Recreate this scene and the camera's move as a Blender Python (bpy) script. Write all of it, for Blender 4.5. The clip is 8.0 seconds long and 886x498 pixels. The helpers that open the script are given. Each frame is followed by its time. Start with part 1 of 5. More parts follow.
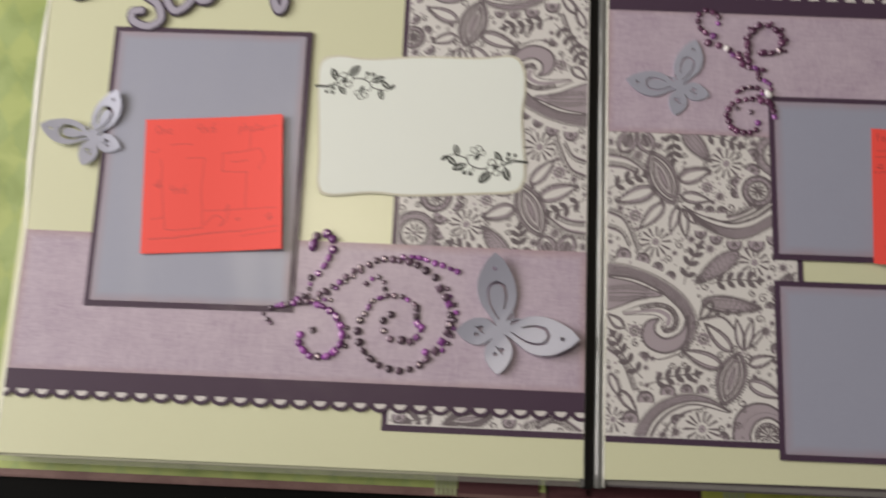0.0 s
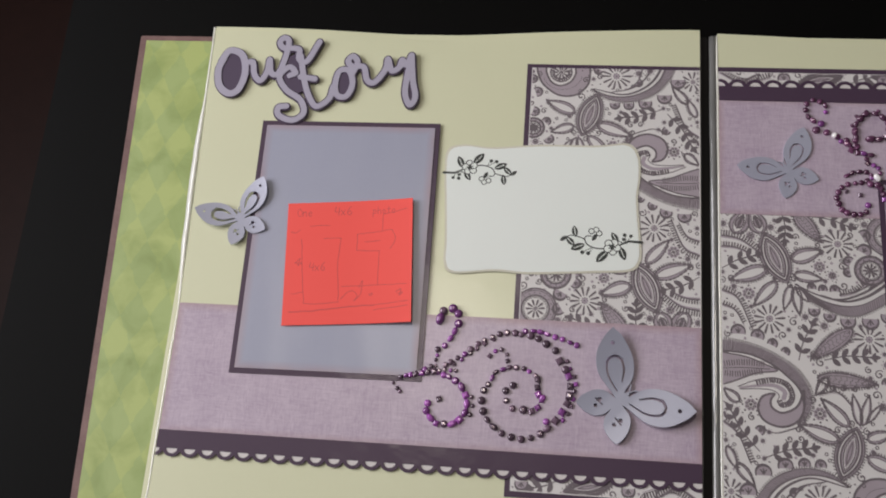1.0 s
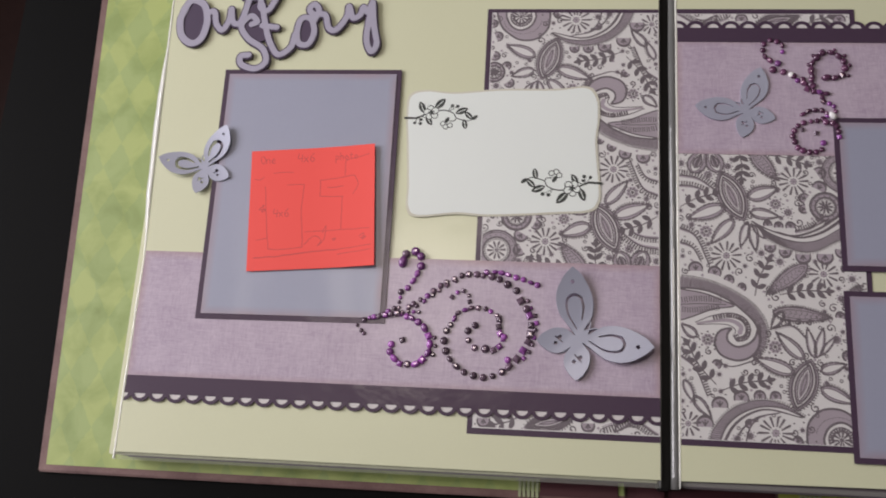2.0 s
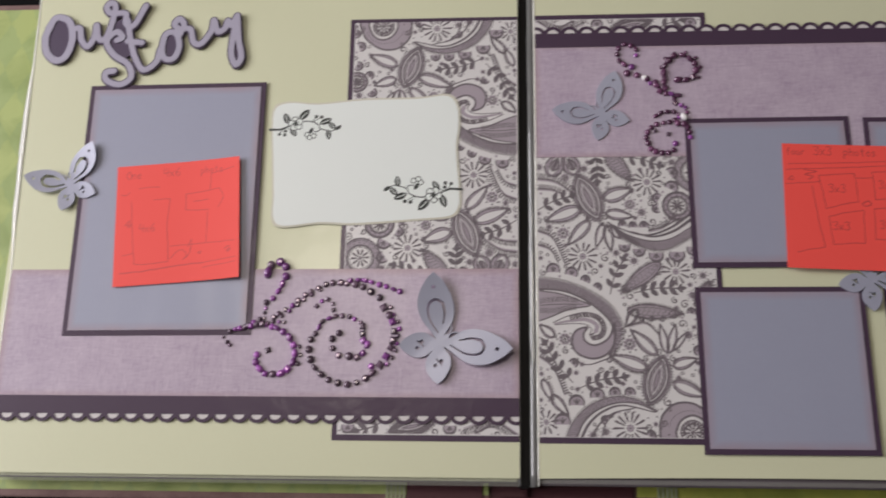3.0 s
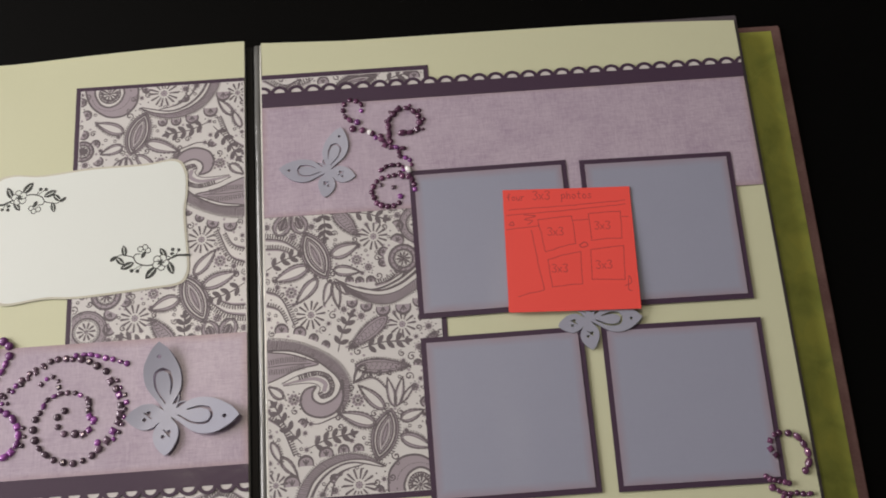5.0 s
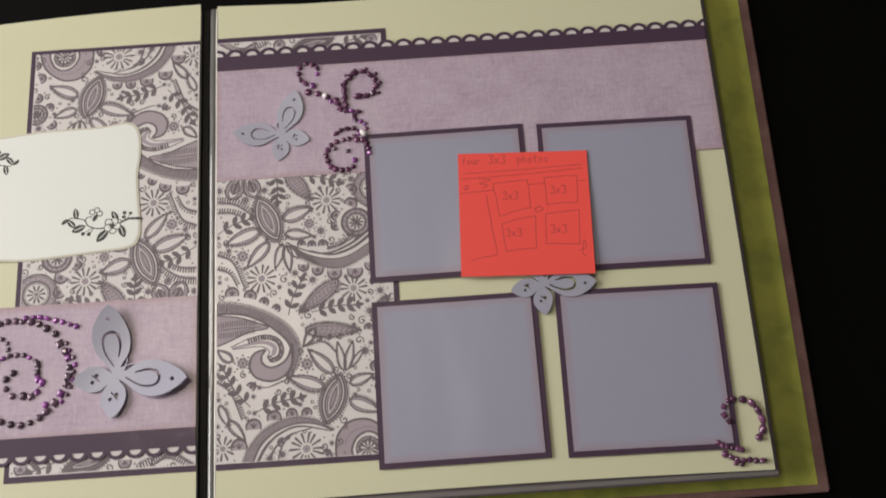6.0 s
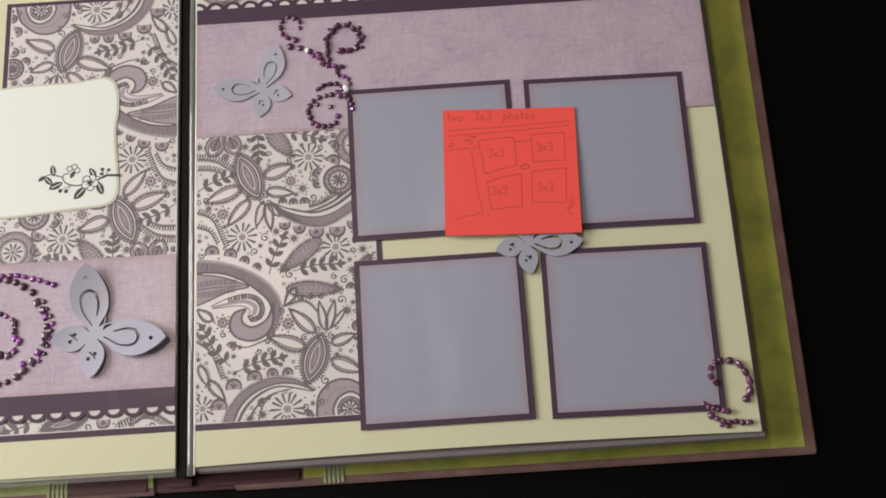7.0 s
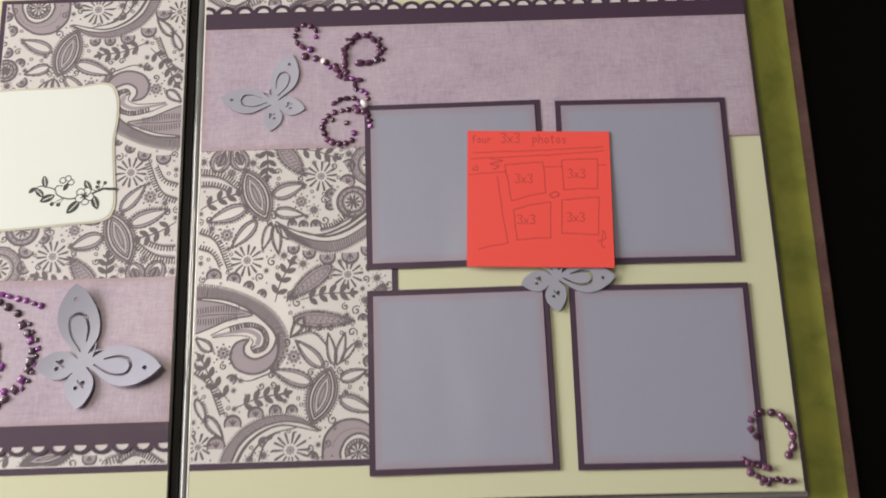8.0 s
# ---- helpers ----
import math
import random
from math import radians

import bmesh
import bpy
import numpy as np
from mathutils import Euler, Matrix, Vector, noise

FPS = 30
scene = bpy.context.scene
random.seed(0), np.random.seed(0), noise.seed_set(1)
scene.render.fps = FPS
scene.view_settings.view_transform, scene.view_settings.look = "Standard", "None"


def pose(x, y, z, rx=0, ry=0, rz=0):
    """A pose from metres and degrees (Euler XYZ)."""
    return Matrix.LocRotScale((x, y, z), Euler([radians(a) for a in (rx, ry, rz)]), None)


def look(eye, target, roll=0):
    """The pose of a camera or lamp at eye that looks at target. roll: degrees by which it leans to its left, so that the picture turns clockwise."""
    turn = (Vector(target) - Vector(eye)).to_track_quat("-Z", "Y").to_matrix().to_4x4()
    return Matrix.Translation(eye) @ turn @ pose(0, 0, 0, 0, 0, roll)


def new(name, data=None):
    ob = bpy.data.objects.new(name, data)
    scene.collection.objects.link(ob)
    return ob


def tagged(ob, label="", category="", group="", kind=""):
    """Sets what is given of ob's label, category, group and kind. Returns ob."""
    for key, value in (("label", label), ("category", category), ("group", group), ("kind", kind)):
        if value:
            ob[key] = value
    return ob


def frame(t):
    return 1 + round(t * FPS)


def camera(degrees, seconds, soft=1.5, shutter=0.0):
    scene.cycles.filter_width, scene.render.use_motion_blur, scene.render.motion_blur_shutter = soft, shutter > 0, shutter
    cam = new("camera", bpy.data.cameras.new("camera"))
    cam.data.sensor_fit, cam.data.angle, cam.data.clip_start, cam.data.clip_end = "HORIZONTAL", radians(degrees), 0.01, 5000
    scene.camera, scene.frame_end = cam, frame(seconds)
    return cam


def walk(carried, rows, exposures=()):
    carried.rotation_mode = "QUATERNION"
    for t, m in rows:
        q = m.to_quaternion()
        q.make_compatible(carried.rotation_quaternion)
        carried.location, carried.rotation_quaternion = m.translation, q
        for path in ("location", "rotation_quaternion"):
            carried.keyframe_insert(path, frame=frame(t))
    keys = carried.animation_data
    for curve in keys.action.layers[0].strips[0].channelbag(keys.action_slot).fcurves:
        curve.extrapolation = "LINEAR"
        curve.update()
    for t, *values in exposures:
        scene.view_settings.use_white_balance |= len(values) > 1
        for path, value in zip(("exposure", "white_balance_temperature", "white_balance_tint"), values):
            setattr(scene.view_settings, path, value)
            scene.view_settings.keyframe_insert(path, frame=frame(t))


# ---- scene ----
cam = camera(48.53, 8.0, soft=1.8, shutter=0.4)
PATH = [
    (0, (-0.07164, 0.00308, 0.51597), (-0.1115, 0.4342, -1.4366), -2.81),
    (0.5, (-0.09601, -0.00219, 0.54989), (-0.2661, 0.5228, -1.3725), -14.35),
    (1, (-0.08528, -0.02121, 0.54559), (-0.3218, 0.6007, -1.3405), -17.37),
    (2.3, (-0.05590, -0.03728, 0.54522), (-0.2540, 0.5153, -1.3667), -17.51),
    (2.5, (-0.04474, -0.03607, 0.54587), (-0.2242, 0.5150, -1.3683), -16.11),
    (3, (-0.00981, -0.03275, 0.55021), (-0.1473, 0.5350, -1.3626), -13.24),
    (3.5, (0.02704, -0.02596, 0.55366), (-0.0619, 0.5555, -1.3579), -9.92),
    (4, (0.05399, -0.02436, 0.55486), (0.0288, 0.5782, -1.3521), -4.67),
    (4.5, (0.08185, -0.01261, 0.55535), (0.1052, 0.5772, -1.3556), -1.55),
    (4.7, (0.08887, -0.01362, 0.55544), (0.1271, 0.5933, -1.3499), -0.55),
    (5.8, (0.13156, -0.02801, 0.54617), (0.1444, 0.5771, -1.3600), -2.82),
    (6, (0.13590, -0.03160, 0.54321), (0.1388, 0.5592, -1.3675), -3.54),
    (6.5, (0.13939, -0.03467, 0.53710), (0.1331, 0.4992, -1.3903), -4.25),
    (7, (0.14535, -0.03290, 0.53200), (0.1415, 0.4904, -1.3983), -4.05),
    (7.5, (0.13607, -0.03704, 0.52605), (0.1401, 0.5146, -1.3964), -2.77),
    (8, (0.13215, -0.01047, 0.49545), (0.1394, 0.5305, -1.4300), -1.04),
]
EXPOSURES = [(0.0, 0.06, 6750, 8), (0.5, -0.03, 6550, 8), (1.0, -0.04, 6300, 11), (2.5, 0.02, 6300, 14), (3.5, 0.01, 6350, 11), (4.5, 0.07, 6550, 10), (6.0, 0.23, 6680, 11), (7.0, 0.36, 6670, 10.5), (8.0, 0.46, 6700, 9.5)]
walk(cam, [(t, look(eye, target, roll)) for t, eye, target, roll in PATH], EXPOSURES)

# ---- light: one window with daylight, dim room ----
world = bpy.data.worlds.new("daylight")
scene.world = world
world.use_nodes = True
wn = world.node_tree
sky = wn.nodes.new("ShaderNodeTexSky")
sky.sky_type = "NISHITA"
sky.sun_disc = False
sky.sun_elevation, sky.sun_rotation = radians(40), radians(270)
wn.links.new(sky.outputs[0], wn.nodes["Background"].inputs[0])
wn.nodes["Background"].inputs[1].default_value = 0.1
WIN_Y0, WIN_Y1, WIN_Z0, WIN_Z1, WALL_X = -0.35, 1.05, 0.5, 1.62, -1.7
lamp_data = bpy.data.lights.new("window_daylight", "AREA")
lamp_data.shape, lamp_data.size, lamp_data.size_y = "RECTANGLE", WIN_Y1 - WIN_Y0, WIN_Z1 - WIN_Z0
lamp_data.energy, lamp_data.color = 37.0, (1.0, 0.962, 0.957)
lamp = new("window_daylight", lamp_data)
lamp.matrix_world = look((WALL_X - 0.02, (WIN_Y0 + WIN_Y1) / 2, (WIN_Z0 + WIN_Z1) / 2), (0.0, 0.15, 0.1))
room_data = bpy.data.lights.new("ceiling_lamp", "AREA")
room_data.shape, room_data.size = "DISK", 0.35
room_data.energy, room_data.color = 5.2, (1.0, 0.9, 0.76)
bulb = new("ceiling_lamp", room_data)
bulb.matrix_world = pose(-0.36, 0.52, 1.62)

MM = 0.001


# ---- materials ----
def material(name, color, rough=0.6, metal=0.0, grain=0.06, grain_scale=900.0, blotch=0.06, blotch_scale=25.0, bump=0.05, coat=0.0, coat_rough=0.1, per_object=0.0, second=None, specular=0.5):
    """A principled material with colour variation at two scales and a fine relief."""
    m = bpy.data.materials.new(name)
    m.use_nodes = True
    t = m.node_tree
    n, l = t.nodes, t.links
    b = n["Principled BSDF"]
    b.inputs["Roughness"].default_value = rough
    b.inputs["Metallic"].default_value = metal
    b.inputs["Specular IOR Level"].default_value = specular
    b.inputs["Coat Weight"].default_value = coat
    b.inputs["Coat Roughness"].default_value = coat_rough
    co = n.new("ShaderNodeTexCoord")
    fine = n.new("ShaderNodeTexNoise")
    fine.inputs["Scale"].default_value, fine.inputs["Detail"].default_value = grain_scale, 3.0
    big = n.new("ShaderNodeTexNoise")
    big.inputs["Scale"].default_value, big.inputs["Detail"].default_value = blotch_scale, 4.0
    for node in (fine, big):
        l.new(co.outputs["Object"], node.inputs["Vector"])
    mix = n.new("ShaderNodeMix")
    mix.data_type = "RGBA"
    second = second or tuple(c * 0.6 for c in color)
    mix.inputs["A"].default_value = (*color, 1)
    mix.inputs["B"].default_value = (*second, 1)
    amount = n.new("ShaderNodeMath")
    amount.operation = "MULTIPLY_ADD"
    l.new(big.outputs["Fac"], amount.inputs[0])
    amount.inputs[1].default_value = blotch * 4
    amount.inputs[2].default_value = -blotch * 1.5
    add = n.new("ShaderNodeMath")
    add.operation = "MULTIPLY_ADD"
    add.use_clamp = True
    l.new(fine.outputs["Fac"], add.inputs[0])
    add.inputs[1].default_value = grain * 3
    l.new(amount.outputs[0], add.inputs[2])
    l.new(add.outputs[0], mix.inputs["Factor"])
    out = mix.outputs["Result"]
    if per_object:
        info = n.new("ShaderNodeObjectInfo")
        hsv = n.new("ShaderNodeHueSaturation")
        rng = n.new("ShaderNodeMapRange")
        rng.inputs["To Min"].default_value, rng.inputs["To Max"].default_value = 1 - per_object, 1 + per_object
        l.new(info.outputs["Random"], rng.inputs["Value"])
        l.new(rng.outputs[0], hsv.inputs["Value"])
        l.new(out, hsv.inputs["Color"])
        out = hsv.outputs[0]
    l.new(out, b.inputs["Base Color"])
    if coat and blotch:
        film = n.new("ShaderNodeBump")
        film.inputs["Strength"].default_value, film.inputs["Distance"].default_value = 0.3, 0.004
        l.new(big.outputs["Fac"], film.inputs["Height"])
        l.new(film.outputs[0], b.inputs["Coat Normal"])
    if bump:
        bp = n.new("ShaderNodeBump")
        bp.inputs["Strength"].default_value, bp.inputs["Distance"].default_value = bump, 0.0005
        l.new(fine.outputs["Fac"], bp.inputs["Height"])
        l.new(bp.outputs[0], b.inputs["Normal"])
    return m


def linen(name, color, light, edge, sx, sy, weave=1.0, creases=0.0):
    """Printed linen paper: crossed streaks, cloudy patches and inked edges; the sheet is sx by sy metres about its origin."""
    m = bpy.data.materials.new(name)
    m.use_nodes = True
    n, l = m.node_tree.nodes, m.node_tree.links
    b = n["Principled BSDF"]
    b.inputs["Roughness"].default_value = 0.45
    b.inputs["Coat Weight"].default_value, b.inputs["Coat Roughness"].default_value = 0.15, 0.2
    co = n.new("ShaderNodeTexCoord")
    streaks = []
    for scale in ((85, 620, 1), (560, 95, 1)):
        mp = n.new("ShaderNodeMapping")
        mp.inputs["Scale"].default_value = scale
        tx = n.new("ShaderNodeTexNoise")
        tx.inputs["Scale"].default_value, tx.inputs["Detail"].default_value = 1.0, 5.0
        tx.inputs["Distortion"].default_value = 2.0
        l.new(co.outputs["Object"], mp.inputs["Vector"])
        l.new(mp.outputs[0], tx.inputs["Vector"])
        streaks.append(tx)
    cloud = n.new("ShaderNodeTexNoise")
    cloud.inputs["Scale"].default_value, cloud.inputs["Detail"].default_value = 42.0, 6.0
    l.new(co.outputs["Object"], cloud.inputs["Vector"])
    s = n.new("ShaderNodeMath")
    l.new(streaks[0].outputs["Fac"], s.inputs[0])
    l.new(streaks[1].outputs["Fac"], s.inputs[1])
    half_s = n.new("ShaderNodeMath")
    half_s.operation = "MULTIPLY_ADD"
    half_s.inputs[1].default_value, half_s.inputs[2].default_value = 0.8, 0.35
    l.new(s.outputs[0], half_s.inputs[0])
    cloud_s = n.new("ShaderNodeMath")
    cloud_s.operation = "MULTIPLY_ADD"
    cloud_s.inputs[1].default_value, cloud_s.inputs[2].default_value = 0.7, 0.0
    l.new(cloud.outputs["Fac"], cloud_s.inputs[0])
    s2 = n.new("ShaderNodeMath")
    l.new(half_s.outputs[0], s2.inputs[0])
    l.new(cloud_s.outputs[0], s2.inputs[1])
    ramp = n.new("ShaderNodeMapRange")
    ramp.inputs["From Min"].default_value, ramp.inputs["From Max"].default_value = 1.5 - 0.36 / weave, 1.5 + 0.36 / weave
    l.new(s2.outputs[0], ramp.inputs["Value"])
    mix = n.new("ShaderNodeMix")
    mix.data_type = "RGBA"
    mix.inputs["A"].default_value, mix.inputs["B"].default_value = (*color, 1), (*light, 1)
    l.new(ramp.outputs[0], mix.inputs["Factor"])
    # inked rim
    sep = n.new("ShaderNodeSeparateXYZ")
    l.new(co.outputs["Object"], sep.inputs[0])
    rim = []
    for axis, half in ((0, sx / 2), (1, sy / 2)):
        a = n.new("ShaderNodeMath")
        a.operation = "ABSOLUTE"
        l.new(sep.outputs[axis], a.inputs[0])
        d = n.new("ShaderNodeMapRange")
        d.inputs["From Min"].default_value, d.inputs["From Max"].default_value = half - 0.005, half + 0.001
        l.new(a.outputs[0], d.inputs["Value"])
        rim.append(d)
    mx = n.new("ShaderNodeMath")
    mx.operation = "MAXIMUM"
    l.new(rim[0].outputs[0], mx.inputs[0])
    l.new(rim[1].outputs[0], mx.inputs[1])
    pw = n.new("ShaderNodeMath")
    pw.operation = "MULTIPLY"
    l.new(mx.outputs[0], pw.inputs[0])
    l.new(cloud.outputs["Fac"], pw.inputs[1])
    mix2 = n.new("ShaderNodeMix")
    mix2.data_type = "RGBA"
    mix2.inputs["B"].default_value = (*edge, 1)
    l.new(mix.outputs["Result"], mix2.inputs["A"])
    l.new(pw.outputs[0], mix2.inputs["Factor"])
    l.new(mix2.outputs["Result"], b.inputs["Base Color"])
    film = n.new("ShaderNodeBump")
    film.inputs["Strength"].default_value, film.inputs["Distance"].default_value = 0.25, 0.002
    l.new(cloud.outputs["Fac"], film.inputs["Height"])
    if creases:
        # the clear film over the panel lies in slanting ripples
        mp = n.new("ShaderNodeMapping")
        mp.inputs["Rotation"].default_value, mp.inputs["Scale"].default_value = (0, 0, radians(-42)), (13, 3.2, 1)
        ripple = n.new("ShaderNodeTexNoise")
        ripple.inputs["Scale"].default_value, ripple.inputs["Detail"].default_value = 1.0, 2.0
        l.new(co.outputs["Object"], mp.inputs["Vector"])
        l.new(mp.outputs[0], ripple.inputs["Vector"])
        film.inputs["Strength"].default_value, film.inputs["Distance"].default_value = creases, 0.012
        l.new(ripple.outputs["Fac"], film.inputs["Height"])
        b.inputs["Coat Weight"].default_value, b.inputs["Coat Roughness"].default_value = 0.35, 0.28
    l.new(film.outputs[0], b.inputs["Coat Normal"])
    bp = n.new("ShaderNodeBump")
    bp.inputs["Strength"].default_value, bp.inputs["Distance"].default_value = 0.05, 0.0003
    l.new(s.outputs[0], bp.inputs["Height"])
    l.new(bp.outputs[0], b.inputs["Normal"])
    return m


def harlequin(name, a, c, dark):
    """Green lining paper with a diamond print and mottled watercolour patches."""
    m = bpy.data.materials.new(name)
    m.use_nodes = True
    n, l = m.node_tree.nodes, m.node_tree.links
    b = n["Principled BSDF"]
    b.inputs["Roughness"].default_value = 0.5
    co = n.new("ShaderNodeTexCoord")
    mp = n.new("ShaderNodeMapping")
    mp.inputs["Scale"].default_value = (1 / 0.019, 1 / 0.033, 1)
    soak = n.new("ShaderNodeTexNoise")
    soak.inputs["Scale"].default_value, soak.inputs["Detail"].default_value = 160.0, 3.0
    l.new(co.outputs["Object"], soak.inputs["Vector"])
    shift = n.new("ShaderNodeVectorMath")
    shift.operation = "MULTIPLY_ADD"
    shift.inputs[1].default_value = (0.004, 0.004, 0.0)
    l.new(soak.outputs["Color"], shift.inputs[0])
    l.new(co.outputs["Object"], shift.inputs[2])
    l.new(shift.outputs[0], mp.inputs["Vector"])
    sep = n.new("ShaderNodeSeparateXYZ")
    l.new(mp.outputs[0], sep.inputs[0])
    sums = []
    for op in ("ADD", "SUBTRACT"):
        q = n.new("ShaderNodeMath")
        q.operation = op
        l.new(sep.outputs[0], q.inputs[0])
        l.new(sep.outputs[1], q.inputs[1])
        f = n.new("ShaderNodeMath")
        f.operation = "FLOOR"
        l.new(q.outputs[0], f.inputs[0])
        sums.append(f)
    tot = n.new("ShaderNodeMath")
    l.new(sums[0].outputs[0], tot.inputs[0])
    l.new(sums[1].outputs[0], tot.inputs[1])
    par = n.new("ShaderNodeMath")
    par.operation = "PINGPONG"
    par.inputs[1].default_value = 1.0
    l.new(tot.outputs[0], par.inputs[0])
    cloud = n.new("ShaderNodeTexNoise")
    cloud.inputs["Scale"].default_value, cloud.inputs["Detail"].default_value, cloud.inputs["Distortion"].default_value = 45.0, 5.0, 0.6
    l.new(co.outputs["Object"], cloud.inputs["Vector"])
    fac = n.new("ShaderNodeMath")
    fac.operation = "MULTIPLY"
    fac.inputs[1].default_value = 0.38
    l.new(par.outputs[0], fac.inputs[0])
    mix = n.new("ShaderNodeMix")
    mix.data_type = "RGBA"
    mix.inputs["A"].default_value, mix.inputs["B"].default_value = (*a, 1), (*c, 1)
    l.new(fac.outputs[0], mix.inputs["Factor"])
    rng = n.new("ShaderNodeMapRange")
    rng.inputs["From Min"].default_value, rng.inputs["From Max"].default_value, rng.inputs["To Max"].default_value = 0.42, 0.75, 0.75
    l.new(cloud.outputs["Fac"], rng.inputs["Value"])
    mix2 = n.new("ShaderNodeMix")
    mix2.data_type = "RGBA"
    mix2.inputs["B"].default_value = (*dark, 1)
    l.new(mix.outputs["Result"], mix2.inputs["A"])
    l.new(rng.outputs[0], mix2.inputs["Factor"])
    l.new(mix2.outputs["Result"], b.inputs["Base Color"])
    return m


CREAM = material("cream_cardstock", (0.66, 0.672, 0.462), 0.45, grain=0.03, blotch=0.03, blotch_scale=12, coat=0.3, coat_rough=0.16)
WHITE_PAPER = material("white_printed_paper", (0.70, 0.68, 0.67), 0.5, grain=0.04, blotch=0.04, coat=0.12, coat_rough=0.12)
INK_DARK = material("grey_brown_ink", (0.082, 0.068, 0.074), 0.55, grain=0.27, grain_scale=1500, blotch=0.15, blotch_scale=40, second=(0.21, 0.175, 0.198))
INK_MID = material("pale_mauve_ink", (0.315, 0.278, 0.285), 0.55, grain=0.28, grain_scale=1300, blotch=0.2, blotch_scale=38, second=(0.42, 0.355, 0.42))
PLUM = material("plum_cardstock", (0.060, 0.034, 0.062), 0.5, grain=0.1, blotch=0.06, second=(0.085, 0.053, 0.088), coat=0.25, coat_rough=0.2, specular=0.28)
SILVER = material("silver_lilac_cardstock", (0.375, 0.385, 0.468), 0.36, metal=0.12, grain=0.1, grain_scale=2500, blotch=0.06, second=(0.38, 0.38, 0.5))
LETTER = material("lilac_letter_card", (0.40, 0.375, 0.47), 0.5, grain=0.08, blotch=0.05)
LETTER_BACK = material("plum_letter_card", (0.066, 0.042, 0.085), 0.5, grain=0.08, blotch=0.05)
CARD = material("ivory_journaling_card", (0.80, 0.845, 0.805), 0.5, grain=0.02, blotch=0.02)
CARD_EDGE = material("tan_inked_card_edge", (0.66, 0.64, 0.53), 0.7, grain=0.1)
STAMP = material("black_stamp_ink", (0.03, 0.036, 0.032), 0.6, grain=0.15, second=(0.07, 0.07, 0.065))
NOTE = material("coral_sticky_paper", (0.92, 0.088, 0.07), 0.6, grain=0.03, blotch=0.02, second=(0.75, 0.07, 0.06))
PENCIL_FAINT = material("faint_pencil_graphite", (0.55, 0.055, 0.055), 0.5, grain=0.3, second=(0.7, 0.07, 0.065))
PENCIL = material("pencil_graphite", (0.40, 0.045, 0.048), 0.5, grain=0.3, second=(0.62, 0.065, 0.062))
GEM_DARK = material("dark_plum_rhinestone", (0.14, 0.088, 0.13), 0.2, metal=0.2, grain=0.0, blotch=0.0, bump=0.0, coat=0.7, coat_rough=0.06, per_object=0.45)
GEM_PLUM = material("plum_rhinestone", (0.13, 0.046, 0.105), 0.2, metal=0.15, grain=0.0, blotch=0.0, bump=0.0, coat=0.7, coat_rough=0.06, per_object=0.4)
# white base colour paints the bright glint of a reflecting stone
GEM_GLINT = material("clear_rhinestone", (0.9, 0.88, 0.88), 0.25, metal=0.0, grain=0.0, blotch=0.0, bump=0.0, coat=1.0, coat_rough=0.05)
GEM_VIOLET = material("violet_rhinestone", (0.27, 0.075, 0.31), 0.22, metal=0.08, grain=0.0, blotch=0.0, bump=0.0, coat=0.7, coat_rough=0.06, per_object=0.4)
COVER = material("mauve_brown_cover_cloth", (0.235, 0.14, 0.125), 0.6, grain=0.2, grain_scale=600, blotch=0.35, blotch_scale=55, second=(0.10, 0.04, 0.04), bump=0.2)
MAROON = material("maroon_hinge_cloth", (0.085, 0.020, 0.027), 0.55, grain=0.2, blotch=0.2, bump=0.2)
# back lining: yellow-olive watercolour, with the light reflected there put into its colour
GREEN_BACK = harlequin("yellow_green_lining", (0.43, 0.45, 0.085), (0.35, 0.40, 0.085), (0.17, 0.22, 0.04))
GREEN = harlequin("green_diamond_lining", (0.39, 0.46, 0.15), (0.24, 0.345, 0.145), (0.19, 0.26, 0.06))
SHEET_EDGE = material("grey_mauve_page_edges", (0.115, 0.095, 0.11), 0.5, grain=0.1, blotch=0.3, blotch_scale=20, second=(0.06, 0.055, 0.055))
BLACK_PLASTIC = material("black_binding_plastic", (0.012, 0.011, 0.011), 0.5, grain=0.05, blotch=0.05, bump=0.02, specular=0.15)
TABLE = material("black_tabletop", (0.0012, 0.0012, 0.0012), 0.6, grain=0.15, grain_scale=300, blotch=0.1, second=(0.0025, 0.0025, 0.0022), bump=0.06, specular=0.07)
FLOOR = material("dark_brown_floor", (0.022, 0.009, 0.007), 0.5, grain=0.2, grain_scale=60, blotch=0.2, blotch_scale=5, second=(0.012, 0.005, 0.004), specular=0.1)
WALL = material("warm_grey_wall_paint", (0.36, 0.34, 0.32), 0.8, grain=0.05, grain_scale=200, blotch=0.05, blotch_scale=2)


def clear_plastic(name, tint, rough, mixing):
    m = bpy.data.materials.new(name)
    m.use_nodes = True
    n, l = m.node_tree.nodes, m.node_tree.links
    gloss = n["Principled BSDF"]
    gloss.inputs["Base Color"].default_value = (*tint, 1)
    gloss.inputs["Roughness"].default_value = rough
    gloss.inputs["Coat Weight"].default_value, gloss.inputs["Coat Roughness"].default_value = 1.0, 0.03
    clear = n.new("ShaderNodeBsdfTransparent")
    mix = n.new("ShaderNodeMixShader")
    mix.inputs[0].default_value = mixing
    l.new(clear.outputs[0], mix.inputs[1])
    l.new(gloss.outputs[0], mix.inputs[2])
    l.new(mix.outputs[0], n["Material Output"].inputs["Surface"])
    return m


SLEEVE = clear_plastic("clear_page_protector", (0.5, 0.5, 0.45), 0.1, 0.14)
# near-white tint puts the glint on the creased plastic into its colour
SLEEVE_GLINT = clear_plastic("creased_protector_edge", (0.95, 0.95, 0.88), 0.15, 0.85)


